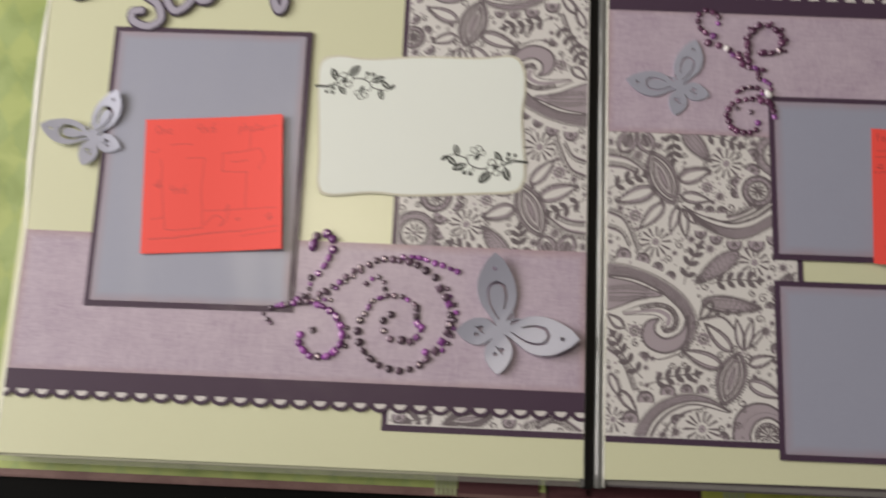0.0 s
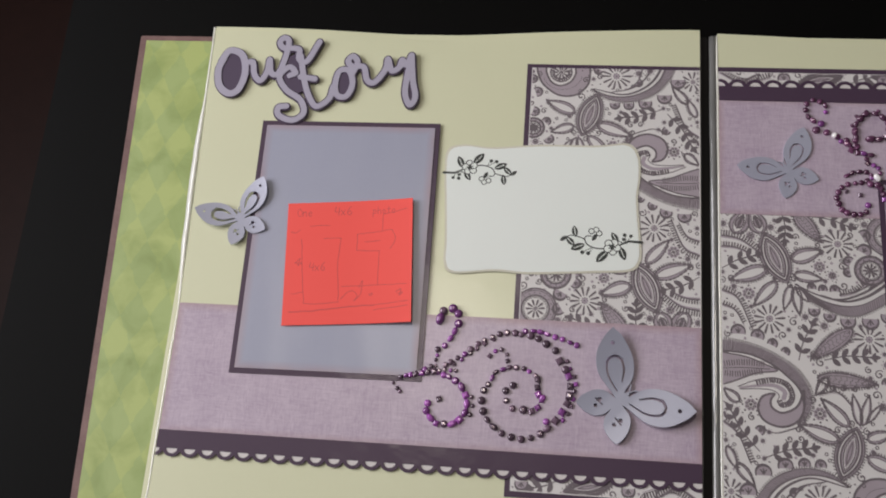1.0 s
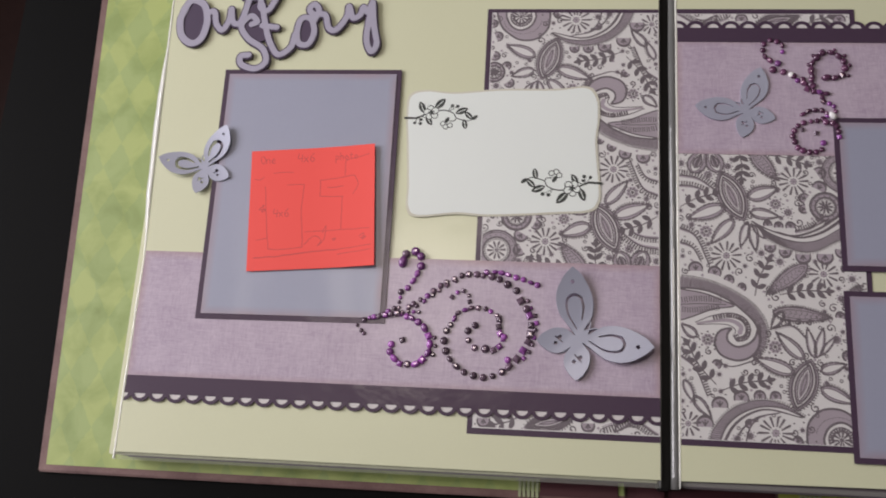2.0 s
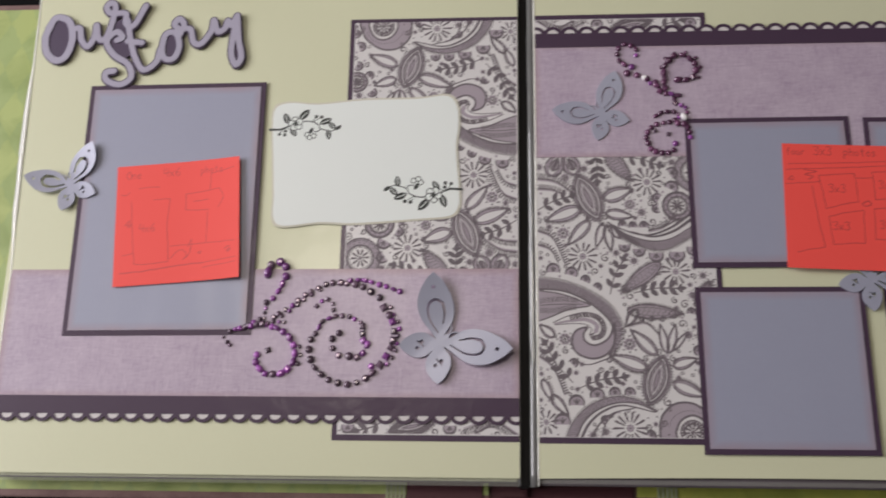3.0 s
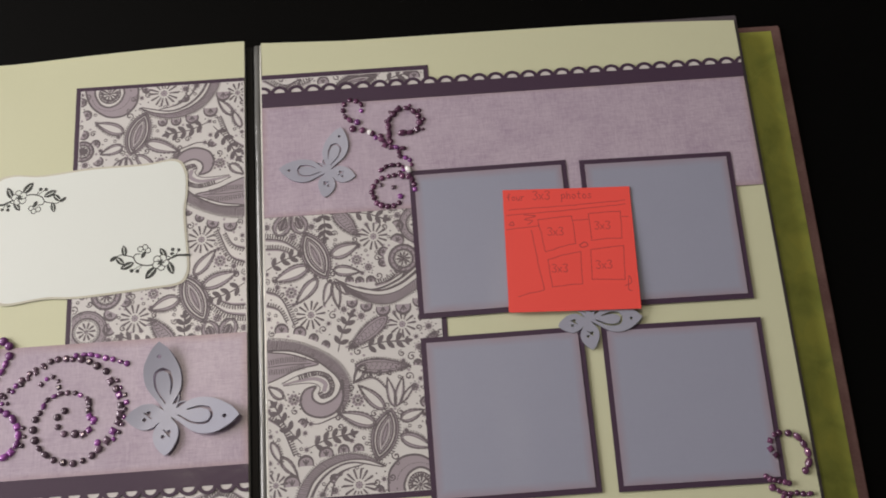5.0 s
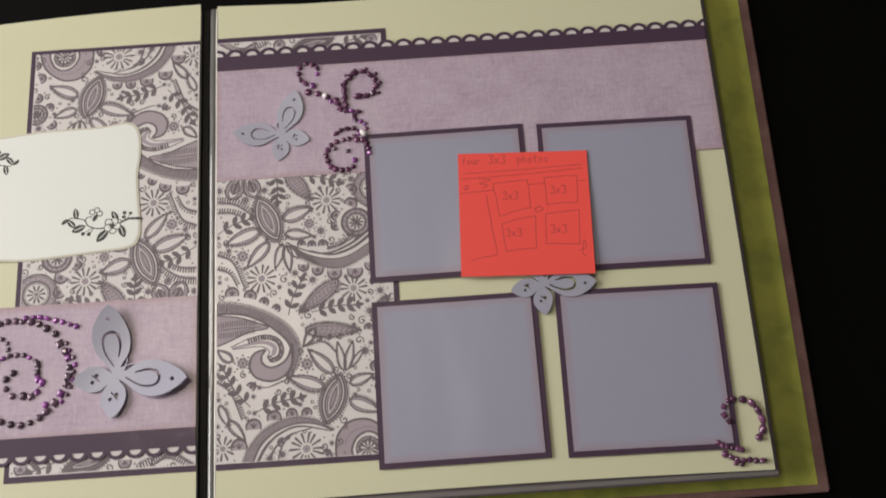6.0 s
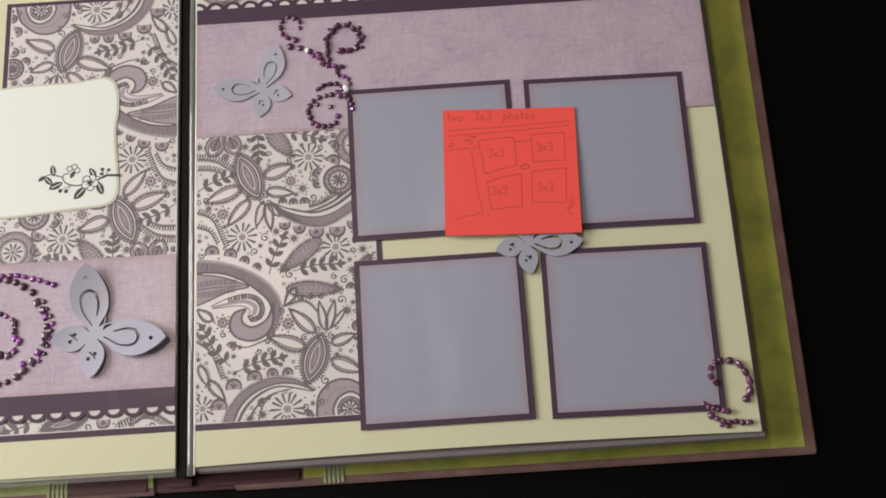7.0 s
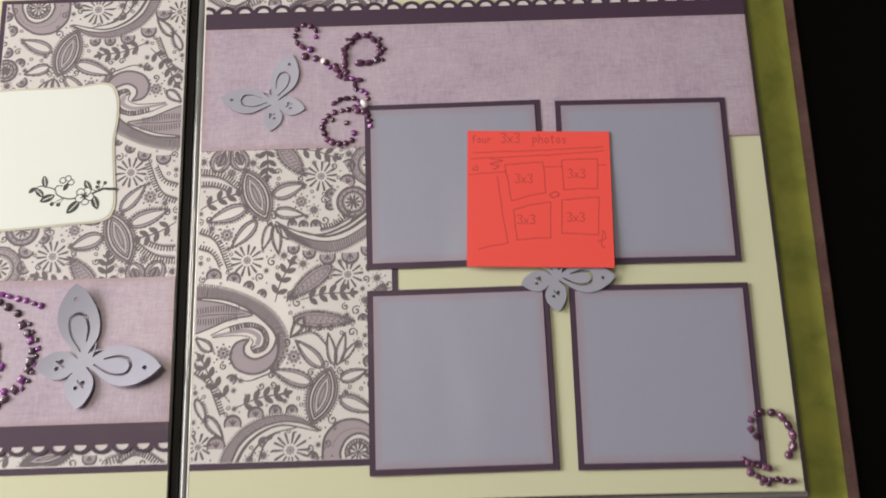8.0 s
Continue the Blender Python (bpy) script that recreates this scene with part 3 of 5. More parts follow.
# ---- printed paisley paper ----
class Print:
    """Paisley motifs, drawn in a dark and a pale ink."""

    def __init__(self, x0, x1, y0, y1, cell=0.3):
        self.d, self.m = Canvas(x0, x1, y0, y1, cell), Canvas(x0, x1, y0, y1, cell)
        self.rnd = random.Random(int(x0) + 7)
        self.taken = []

    def keep(self, x, y, r):
        self.taken.append((x, y, 0.75 * r))

    def daisy(self, x, y, r):
        self.keep(x, y, r)
        n = max(10, int(1.6 * r))
        for k in range(n):
            a = 2 * math.pi * (k + 0.25 * self.rnd.random()) / n
            c, s = math.cos(a), math.sin(a)
            self.d.stroke([(x + q * r * c, y + q * r * s) for q in (0.42, 0.6, 0.8, 0.97)], 0.85, 1.5)
        self.m.disc(x, y, 0.22 * r)
        for k in range(8):
            a = 2 * math.pi * k / 8
            self.d.disc(x + 0.22 * r * math.cos(a), y + 0.22 * r * math.sin(a), 0.33)
        self.d.disc(x, y, 0.45)

    def wheel(self, x, y, r):
        """A round medallion: pale rim between two lines, teeth, and a daisy heart."""
        self.keep(x, y, r * 1.1)
        self.m.disc(x, y, r)
        self.m.disc(x, y, 0.66 * r, True)
        self.d.ring(x, y, r, 0.9)
        self.d.ring(x, y, 0.9 * r, 0.4)
        self.d.ring(x, y, 0.66 * r, 0.9)
        n = int(3.2 * r)
        for k in range(n):
            a = 2 * math.pi * k / n
            c, s = math.cos(a), math.sin(a)
            self.d.stroke([(x + 0.64 * r * c, y + 0.64 * r * s), (x + 0.53 * r * c, y + 0.53 * r * s)], 0.6)
            if k % 2:
                self.d.disc(x + 0.78 * r * c, y + 0.78 * r * s, 0.4)
        self.daisy(x, y, 0.42 * r)

    def flower(self, x, y, r):
        """A small blossom: a dotted ring round a frilled heart."""
        self.keep(x, y, r)
        for k in range(8):
            a = 2 * math.pi * k / 8
            self.d.disc(x + r * math.cos(a), y + r * math.sin(a), 0.13 * r)
            self.m.disc(x + 0.55 * r * math.cos(a + 0.4), y + 0.55 * r * math.sin(a + 0.4), 0.24 * r)
            self.d.disc(x + 0.55 * r * math.cos(a + 0.4), y + 0.55 * r * math.sin(a + 0.4), 0.1 * r)
        self.d.ring(x, y, 0.36 * r, 0.4)
        self.d.disc(x, y, 0.22 * r)

    def sprig(self, ax, ay, bx, by):
        """A stem from a to b with paired leaves."""
        a, b = np.array((ax, ay), float), np.array((bx, by), float)
        d = b - a
        length = np.hypot(*d)
        side = np.array((-d[1], d[0])) / length
        pairs = max(2, int(length / 5.4))
        stem = spline([a, a + d * 0.5 + side * length * 0.06, b], 1.0)
        self.d.stroke(stem, 0.55, 0.9)
        ang = math.degrees(math.atan2(d[1], d[0]))
        for k in range(pairs):
            p = stem[int((k + 0.9) / (pairs + 0.7) * (len(stem) - 1))]
            self.keep(p[0], p[1], length / pairs * 0.5)
            for s in (-1, 1):
                t = ang + s * 48
                q = p + 3.0 * np.array((math.cos(radians(t)), math.sin(radians(t))))
                self.d.vesica(q[0], q[1], t, 5.8, 2.9)
        for turn, size in ((0, 6.0), (55, 3.6), (-55, 3.6)):
            t = radians(ang + turn)
            self.d.vesica(b[0] + 1.6 * math.cos(t), b[1] + 1.6 * math.sin(t), ang + turn, size, 0.42 * size)

    def leaf(self, ax, ay, bx, by, width):
        """A large seed-leaf: fringed dark rim, a light line, a beaded band and a hatched lens in the middle."""
        x, y = (ax + bx) / 2, (ay + by) / 2
        length, ang = math.hypot(bx - ax, by - ay), math.degrees(math.atan2(by - ay, bx - ax))
        self.keep(x, y, length * 0.42)
        ca, sa = math.cos(radians(ang)), math.sin(radians(ang))
        self.m.vesica(x, y, ang, length * 1.02, width * 1.04)
        self.fringe(x, y, ang, length, width, 1.3)
        self.d.vesica(x, y, ang, length, width, line=0.6)
        self.d.vesica(x, y, ang, length * 0.9, width * 0.82, line=1.1)
        self.m.vesica(x, y, ang, length * 0.84, width * 0.72, cut=True)
        self.m.vesica(x, y, ang, length * 0.78, width * 0.62)
        self.d.vesica(x, y, ang, length * 0.76, width * 0.58, line=0.9)
        self.m.vesica(x, y, ang, length * 0.66, width * 0.44, cut=True)
        self.m.vesica(x, y, ang, length * 0.54, width * 0.28)
        n = int(length / 2.6)
        for k in range(-n, n + 1):
            u = k / n * length * 0.31
            half = 0.18 * width * (1 - (k / n) ** 2) + 0.2
            for q in (-1, 1):
                self.d.disc(x + u * ca - q * half * sa, y + u * sa + q * half * ca, 0.42)
        self.d.vesica(x, y, ang, length * 0.42, width * 0.12, line=0.45)

    def fringe(self, x, y, ang, length, width, size):
        h, w = length / 2, width / 2
        c = (h * h - w * w) / (2 * w)
        big = c + w
        ca, sa = math.cos(radians(ang)), math.sin(radians(ang))
        for k in range(int(length / 1.5)):
            u = -h * 0.93 + k * 1.5
            if abs(u) > h * 0.95:
                continue
            v = math.sqrt(big * big - u * u) - c
            for s in (-1, 1):
                px, py = x + u * ca - s * v * sa, y + u * sa + s * v * ca
                nx, ny = -s * sa * size, s * ca * size
                self.d.stroke([(px, py), (px + nx, py + ny)], 0.65, 0.65)

    def petal(self, ax, ay, bx, by, width, fringe=False, full=False):
        """A teardrop from its round root to its pointed tip, with a thick beaded rim; full: filled with pale ink and veined."""
        a, b = np.array((ax, ay), float), np.array((bx, by), float)
        d = b - a
        length = np.hypot(*d)
        side = np.array((-d[1], d[0])) / length
        self.keep(*((a + b) / 2), length * 0.4)

        def rim(grow):
            t = np.linspace(0, 1, 26)
            half = width / 2 * np.sin(math.pi * t**0.72) ** 0.85 * grow
            core = a + d * (0.5 + (t[:, None] - 0.5) * (0.72 + 0.28 * grow))
            return np.vstack([core + side * half[:, None], (core - side * half[:, None])[-2:0:-1]])

        edge = rim(1.0)
        self.m.area(edge)
        if not full:
            self.m.area(rim(0.5), cut=True)
        self.d.area(edge, line=0.5)
        run = np.vstack([edge, edge[:1]])
        far = np.concatenate([[0], np.cumsum(np.hypot(*np.diff(run, axis=0).T))])
        for q in np.arange(0, far[-1], 1.45):
            i = min(int(np.searchsorted(far, q)), len(run) - 1)
            self.d.disc(run[i][0], run[i][1], 0.62)
        if width > 5:
            self.d.area(rim(0.6), line=0.4)
        if full:
            for grow in (0.34, 0.08):
                for q in rim(grow)[::3]:
                    self.d.disc(q[0], q[1], 0.36)
        if fringe:
            self.teeth(run[:27], 1.2, 1.35, 0.7, 1)
            if full:
                self.teeth(run[26:], 1.2, 1.35, 0.7, 1)

    def moon(self, x, y, r, up=90):
        """A half-moon: a dark hood over a pale heart with three rays."""
        self.keep(x, y, r)
        u = radians(up)
        arc = [(x + 0.86 * r * math.cos(u + a), y + 0.86 * r * math.sin(u + a)) for a in np.linspace(-1.9, 1.9, 14)]
        self.m.area(arc)
        self.d.stroke(arc[:8], 0.6, 1.6)
        self.d.stroke(arc[7:], 1.6, 0.6)
        for a in (-0.75, 0.0, 0.75):
            self.d.stroke([(x - 0.15 * r * math.cos(u), y - 0.15 * r * math.sin(u)), (x + 0.46 * r * math.cos(u + a), y + 0.46 * r * math.sin(u + a))], 0.75, 0.5)

    def shape(self, edge, line=0.8):
        """A pale area with a dark outline."""
        e = spline(edge, 0.8, True)[:-1]
        self.m.area(e)
        self.d.area(e, line=line)

    def teeth(self, points, length, gap=1.7, w=0.8, side=1):
        """Short dashes that stand off a curve to one side."""
        p = spline(points, 0.2)
        run = np.concatenate([[0], np.cumsum(np.hypot(*np.diff(p, axis=0).T))])
        for q in np.arange(gap / 2, run[-1], gap):
            i = min(int(np.searchsorted(run, q)), len(p) - 2)
            d = (p[i + 1] - p[i]) / (np.hypot(*(p[i + 1] - p[i])) + 1e-9)
            v = side * np.array((-d[1], d[0])) * length
            self.d.stroke([p[i], p[i] + v], w)

    def hatch(self, a, b, gap, w):
        """Fine strokes from one curve across to another."""
        p, q = spline(a, 0.3), spline(b, 0.3)
        n = int(np.hypot(*np.diff(p, axis=0).T).sum() / gap)
        for t in np.linspace(0.02, 0.98, n):
            u, v = p[int(t * (len(p) - 1))], q[int(t * (len(q) - 1))]
            self.d.stroke([u + (v - u) * 0.1, u + (v - u) * 0.85], w, w * 0.7)

    def paisley(self):
        """The large comma of the print: a hatched rim, a veined inner leaf, a toothed tongue and a grey crescent."""
        outer = [(4, 113), (20, 110.5), (34, 105), (45.5, 97), (52, 86.5), (52, 77), (49, 71), (45, 68)]
        inner = [(4, 106.5), (20, 105), (32, 100), (40.5, 93.5), (46, 87.5), (48.2, 81), (48, 75), (45, 68)]
        o, i = spline(outer, 0.8), spline(inner, 0.8)
        self.m.area(np.vstack([o, i[::-1]]))
        self.d.stroke(i, 1.1)
        self.teeth(outer, 1.3, 1.15, 0.6, 1)
        self.hatch(outer, inner, 1.05, 0.5)
        leaf = [(3, 104), (11, 104.6), (20, 103), (28, 100), (35, 96.5), (24, 94.5), (13, 90), (6, 87.5), (3, 87.5)]
        self.shape(leaf, 0.8)
        self.teeth([(4, 97), (12, 98.4), (20, 98.8), (28, 98.2)], 2.9, 1.3, 0.55, 1)
        self.teeth([(4, 95.5), (12, 95), (20, 96), (27, 97)], 2.9, 1.3, 0.55, -1)
        self.d.stroke(spline([(4, 96.3), (16, 97.2), (31, 97.2)], 1), 0.5)
        tongue = [(14, 86.6), (23, 90.5), (33, 92.4), (40.5, 90), (43.6, 84), (41.8, 78.4), (36.6, 76.8), (34.4, 79.8)]
        self.d.stroke(spline(tongue, 0.8), 0.55)
        self.teeth(tongue[1:], 2.3, 1.45, 1.0, -1)
        self.m.stroke(spline([(15, 86), (24, 87.6), (33, 88.2), (38.5, 85.2), (38, 81.6)], 0.8), 1.0, 2.6)
        self.d.stroke(spline([(15, 85.3), (25, 86), (32, 85.6), (35.6, 83), (34.6, 80)], 0.8), 0.5)
        self.shape([(33.2, 83.8), (27, 82), (24.3, 75.8), (27.4, 69), (35.9, 66), (43.8, 68.6), (48.2, 75.4), (48.4, 86), (46.2, 79.5), (42.5, 75.6), (36.4, 73.6), (31.6, 76.4), (31.2, 80.6)], 1.2)
        self.d.stroke(spline([(27.5, 66.3), (28.4, 63.6), (34, 62.6), (42, 65.2), (46.5, 67)], 1), 0.55, 0.9)
        for x, y, r in ((35, 94, 24), (15, 97, 16), (36, 74, 13), (10, 108, 6), (44, 96, 9)):
            self.keep(x, y, r)

    def eye(self):
        """The second comma: a grey crescent round a toothed eye."""
        self.shape([(103.6, 22), (102.6, 28), (99.2, 34.6), (90, 41.2), (80, 41), (73.2, 35), (71.4, 28), (72.4, 21), (80, 21), (80, 26), (83, 32), (89, 34.8), (94.6, 32.4), (98, 26), (98.6, 21)], 1.2)
        for k in range(34):
            a = radians(12 + k * 4.8)
            self.d.disc(88 + 11.8 * math.cos(a), 27 + 10.4 * math.sin(a), 0.3)
        arc = [(89 + 6.6 * math.cos(a), 25.5 + 6.6 * math.sin(a)) for a in np.linspace(-0.6, 3.6, 9)]
        self.teeth(arc, 2.1, 1.6, 1.0, 1)
        self.d.stroke(spline(arc, 0.8), 0.6)
        self.daisy(89, 25.5, 4.4)
        self.keep(88, 30, 15)

    def sweep(self, far, near, blades, tooth):
        """A bundle of curved blades: a hatched pale back between two curves, and dark lines beneath it."""
        a, b = spline(far, 0.8), spline(near, 0.8)
        self.m.area(np.vstack([a, b[::-1]]))
        self.hatch(far, near, 1.2, 0.45)
        self.d.stroke(b, 1.1, 0.6)
        self.d.stroke(a, 0.45)
        self.teeth(far, 1.2, 1.3, 0.55, tooth)
        for pts, w, w1 in blades:
            self.d.stroke(spline(pts, 0.8), w, w1)
        for q in np.vstack([a, b])[::6]:
            self.keep(q[0], q[1], 4.0)

    def feather(self, points, w):
        """A stem with a row of slanting barbs to one side."""
        p = spline(points, 0.8)
        for q in p[::5]:
            self.keep(q[0], q[1], w * 0.8)
        self.d.stroke(p, 0.9, 0.5)
        self.teeth(points, w, 1.5, 0.85, 1)
        self.m.stroke(p + np.array((0.4, -0.8)), w * 0.4, 0.5)

    def curl(self, x, y, r, ang, flip=1):
        self.keep(x, y, r)
        pts = [(x + r * (1 - a / 9) * math.cos(radians(ang) + flip * a), y + r * (1 - a / 9) * math.sin(radians(ang) + flip * a)) for a in np.linspace(0, 7, 22)]
        self.d.stroke(pts, 0.55, 0.95)

    def fill(self, n, y0, y1):
        """Small fillers in the gaps between the large motifs."""
        x0, x1 = self.d.box[:2]
        for _ in range(n):
            x, y = self.rnd.uniform(x0, x1), self.rnd.uniform(y0, y1)
            gap = min((math.hypot(x - a, y - b) - r for a, b, r in self.taken), default=9)
            if gap > 3.6:
                self.rnd.choice((lambda: self.flower(x, y, 2.8), lambda: self.moon(x, y, 2.8, self.rnd.uniform(40, 140)), lambda: self.curl(x, y, 2.6, self.rnd.uniform(0, 360))))()
            elif gap > 2.5:
                self.rnd.choice((lambda: self.curl(x, y, 2.0, self.rnd.uniform(0, 360)), lambda: self.flower(x, y, 1.8)))()
            elif gap > 1.7:
                self.rnd.choice((lambda: self.d.disc(x, y, 0.5), lambda: self.m.disc(x, y, 0.8), lambda: self.d.ring(x, y, 0.8, 0.5)))()
                self.keep(x, y, 1.6)

    def lay(self, z):
        return cutout("pale_print", self.m.clip(), INK_MID, 0.03, (0, 0, z), None), cutout("dark_print", self.d.clip(), INK_DARK, 0.03, (0, 0, z + 0.05), None)


# right page panel
paper("panel_mat", 5.6, 110, 19, 282.3, 0.0, 0.35, PLUM, right, "plum cardstock mat", seed=1, wave=0)
panel = paper("paisley_paper", 5.6, 107, 22.3, 279, 0.35, 0.3, WHITE_PAPER, right, "white paper printed with grey-violet paisley", wave=0)
pr = Print(6, 106.6, 22.6, 278.6)
# the five-petalled spray of the upper half
pr.leaf(41.8, 146.6, 29.4, 176.4, 15.5)
pr.petal(44.5, 160.6, 61.5, 166.8, 8.5, True)
pr.petal(45.5, 151.9, 61.4, 149.6, 6.6)
pr.petal(31.2, 155.0, 10.4, 147.0, 8.6, True)
pr.petal(36.2, 147.2, 23.2, 132.4, 7.2)
pr.petal(44.0, 145.4, 39.6, 131.2, 5.0)
pr.petal(46.0, 144.8, 48.0, 128.6, 5.6)
pr.petal(46.8, 144.2, 53.0, 136.2, 3.4)
pr.feather([(5, 174), (16.5, 171.8), (26.5, 164.6)], 3.2)
pr.feather([(5, 167.5), (14, 166.8), (22, 163.6)], 2.4)
pr.petal(13.4, 175.2, 20.5, 190.5, 10.5, False)
pr.petal(28.6, 175.8, 23.0, 190.5, 10.0, False)
pr.petal(15.0, 178.6, 18.6, 186.5, 4.4, False, True)
pr.petal(27.6, 179.0, 24.6, 186.5, 4.2, False, True)
pr.sweep([(52.5, 137.8), (66, 131), (79, 129.6), (95, 137.6)], [(47, 146), (57, 138.8), (70, 134.8), (82, 136), (95, 143.6)],
         [([(46, 146.3), (58, 140.6), (70, 138.4), (83, 143), (95, 151.5)], 0.7, 1.6), ([(60, 140.4), (72, 137.4), (84, 140.6), (95, 148)], 0.8, 1.9), ([(70, 141.6), (78, 143), (88, 148.6)], 0.5, 0.9)], -1)
pr.feather([(70, 141), (78, 143.5), (87, 150.5)], 2.0)
for x, y, r in ((55.0, 144.6, 2.6), (61.0, 143.8, 2.7), (67.4, 143.8, 2.9)):
    pr.moon(x, y, r)
for x, y, r in ((55.8, 131.6, 3.4), (64.0, 129.0, 3.7), (73.6, 126.4, 4.6), (85.4, 126.8, 5.0), (95, 130, 4.4)):
    pr.moon(x, y, r, 270)
pr.curl(72.2, 146.4, 2.6, 200)
pr.wheel(87.2, 156.0, 8.6)
pr.moon(84.2, 167.4, 4.4, 60)
pr.moon(76.0, 160.8, 3.4, 150)
pr.moon(75.4, 154.6, 3.0, 190)
pr.moon(84.6, 176.4, 4.0, 30)
pr.daisy(70.2, 171.0, 8.2)
pr.daisy(31.7, 125.6, 8.2)
pr.daisy(84.2, 116.4, 7.8)
pr.sprig(39.9, 189.5, 41.2, 172.6)
pr.sprig(6.5, 154.2, 25.2, 162.4)
pr.sprig(46.6, 103.0, 54.6, 123.0)
pr.sprig(60.0, 103.8, 85.4, 106.4)
pr.sprig(56.5, 187.0, 77.0, 181.6)
pr.petal(47.2, 189.5, 61.4, 171.6, 8.6, True, True)
pr.petal(75.6, 121.6, 53.0, 104.0, 8.4, True, True)
for x, y, r in ((22.4, 174.2, 3.4), (59.7, 157.1, 4.2), (66.4, 152.2, 3.2), (20.7, 139.7, 4.6), (50.9, 127.6, 2.6), (60.8, 122.9, 2.9), (12.7, 143.5, 2.3)):
    pr.flower(x, y, r)
pr.curl(72.0, 157.6, 2.2, 30)
pr.curl(44.6, 124.4, 2.6, 60)
pr.curl(38.6, 116.4, 2.4, 240, -1)
pr.feather([(6, 141.6), (14.8, 136.6), (22, 120.0)], 2.6)
pr.feather([(6, 133), (13, 130), (17.5, 122)], 2.0)
for x, y, r, up in ((14.6, 117.4, 4.4, 90), (25.0, 115.4, 4.0, 75), (32.8, 111.4, 3.0, 65), (39.6, 107.2, 2.6, 55)):
    pr.moon(x, y, r, up)
pr.wheel(98, 177, 12)
pr.paisley()
# the spray of the lower half
pr.leaf(66.2, 40.0, 75.4, 68.4, 14.5)
pr.petal(66.2, 60.2, 45.6, 67.8, 8.0, True)
pr.petal(71.4, 68.2, 57.4, 82.6, 7.2)
pr.petal(80.0, 61.8, 93.6, 66.2, 6.4)
pr.petal(79.6, 52.6, 96.8, 45.2, 7.6, True)
pr.petal(77.0, 69.4, 74.0, 85.6, 4.6)
pr.petal(78.4, 69.4, 82.6, 85.6, 4.8)
pr.petal(80.6, 71.0, 89.2, 81.6, 3.0)
pr.petal(56.2, 93.8, 87.4, 91.8, 8.0, True, True)
pr.petal(61.4, 94.0, 54.8, 84.2, 5.4)
pr.feather([(55.8, 84.6), (66, 86.4), (73.4, 79.4)], 0.9)
for x in (64.0, 69.4, 75.6):
    pr.curl(x, 88.4, 1.9, 20)
for x, y, r in ((20.6, 77.1, 4.4), (56.6, 74.3, 4.6), (89.4, 79.6, 3.2), (92.8, 102.6, 2.8)):
    pr.flower(x, y, r)
pr.sprig(24.6, 52.4, 9.8, 74.0)
pr.sprig(28.0, 49.4, 52.0, 55.6)
for x, y, r in ((37.8, 45.4, 4.4), (47.6, 46.8, 3.4), (55.9, 46.8, 3.2), (26.4, 41.2, 4.8), (18.4, 30.6, 5.0)):
    pr.moon(x, y, r)
pr.sweep([(20.5, 21), (23.4, 29), (32.5, 39.2), (46.4, 44.7), (59.4, 43.2), (70.4, 36.8)], [(25.5, 21), (30, 30.6), (38, 37.6), (49, 41.4), (60, 40.8), (70.2, 36.6)],
         [([(28, 21), (33, 30), (41, 36.8), (52, 40), (69, 36.4)], 1.7, 0.6), ([(34, 21), (38, 29), (46, 35.6), (58, 38.6)], 1.2, 0.5), ([(39.6, 22), (42, 30), (48, 36), (57, 38.2)], 0.9, 0.5)], 1)
pr.daisy(55.3, 27.6, 8.8)
pr.daisy(9.5, 30.5, 6.5)
pr.eye()
pr.petal(12.6, 45.4, 21.8, 34.2, 5.6)
pr.petal(7.6, 54, 13.0, 42.0, 4.4, True)
pr.feather([(6, 67.6), (13.6, 61), (19.8, 46.0)], 2.6)
pr.petal(14.6, 78.4, 6.4, 85.2, 5.6)
pr.wheel(104.4, 63.6, 6.6)
for x, y, r, up in ((103.2, 39.4, 3.6, 200), (106.4, 30.4, 3.2, 180), (104.4, 52.6, 3.4, 160), (96.8, 59.4, 3.0, 230), (95.0, 70.6, 3.4, 130)):
    pr.moon(x, y, r, up)
pr.petal(96, 95, 103, 111, 8.4, True, True)
pr.petal(97, 84, 104, 76, 5)
pr.fill(3200, 23, 190)
pr.feather([(6, 279), (20, 271.5), (36, 276)], 3.2)
pr.petal(20, 268, 30, 278, 5)
pr.moon(44, 275, 4)
pr.leaf(52, 272, 78, 277, 10)
pr.sprig(80, 271, 95, 277)
pr.moon(101, 275, 4)
pr.fill(80, 268, 279)
prints = pr.lay(0.66)
for ob in prints:
    tagged(ob, kind="stuff").parent = panel
    ob.matrix_parent_inverse = pose(56.3 * MM, 150.65 * MM, 0.35 * MM).inverted()

# left page panel: the same print, turned half round
paper("panel_mat", -110, -5.4, 19.5, 282, 0.0, 0.35, PLUM, left, "plum cardstock mat", wave=0)
panel = paper("paisley_paper", -107, -5.4, 22.8, 279.4, 0.35, 0.3, WHITE_PAPER, left, "white paper printed with grey-violet paisley", wave=0)
for ob in prints:
    twin = tagged(new(ob.name.split(".")[0], ob.data), kind="stuff")
    twin.parent = panel
    twin.matrix_basis = pose(0, 302 * MM, ob.location.z, 0, 0, 180)
    twin.matrix_parent_inverse = pose(-56.2 * MM, 151.1 * MM, 0.35 * MM).inverted()

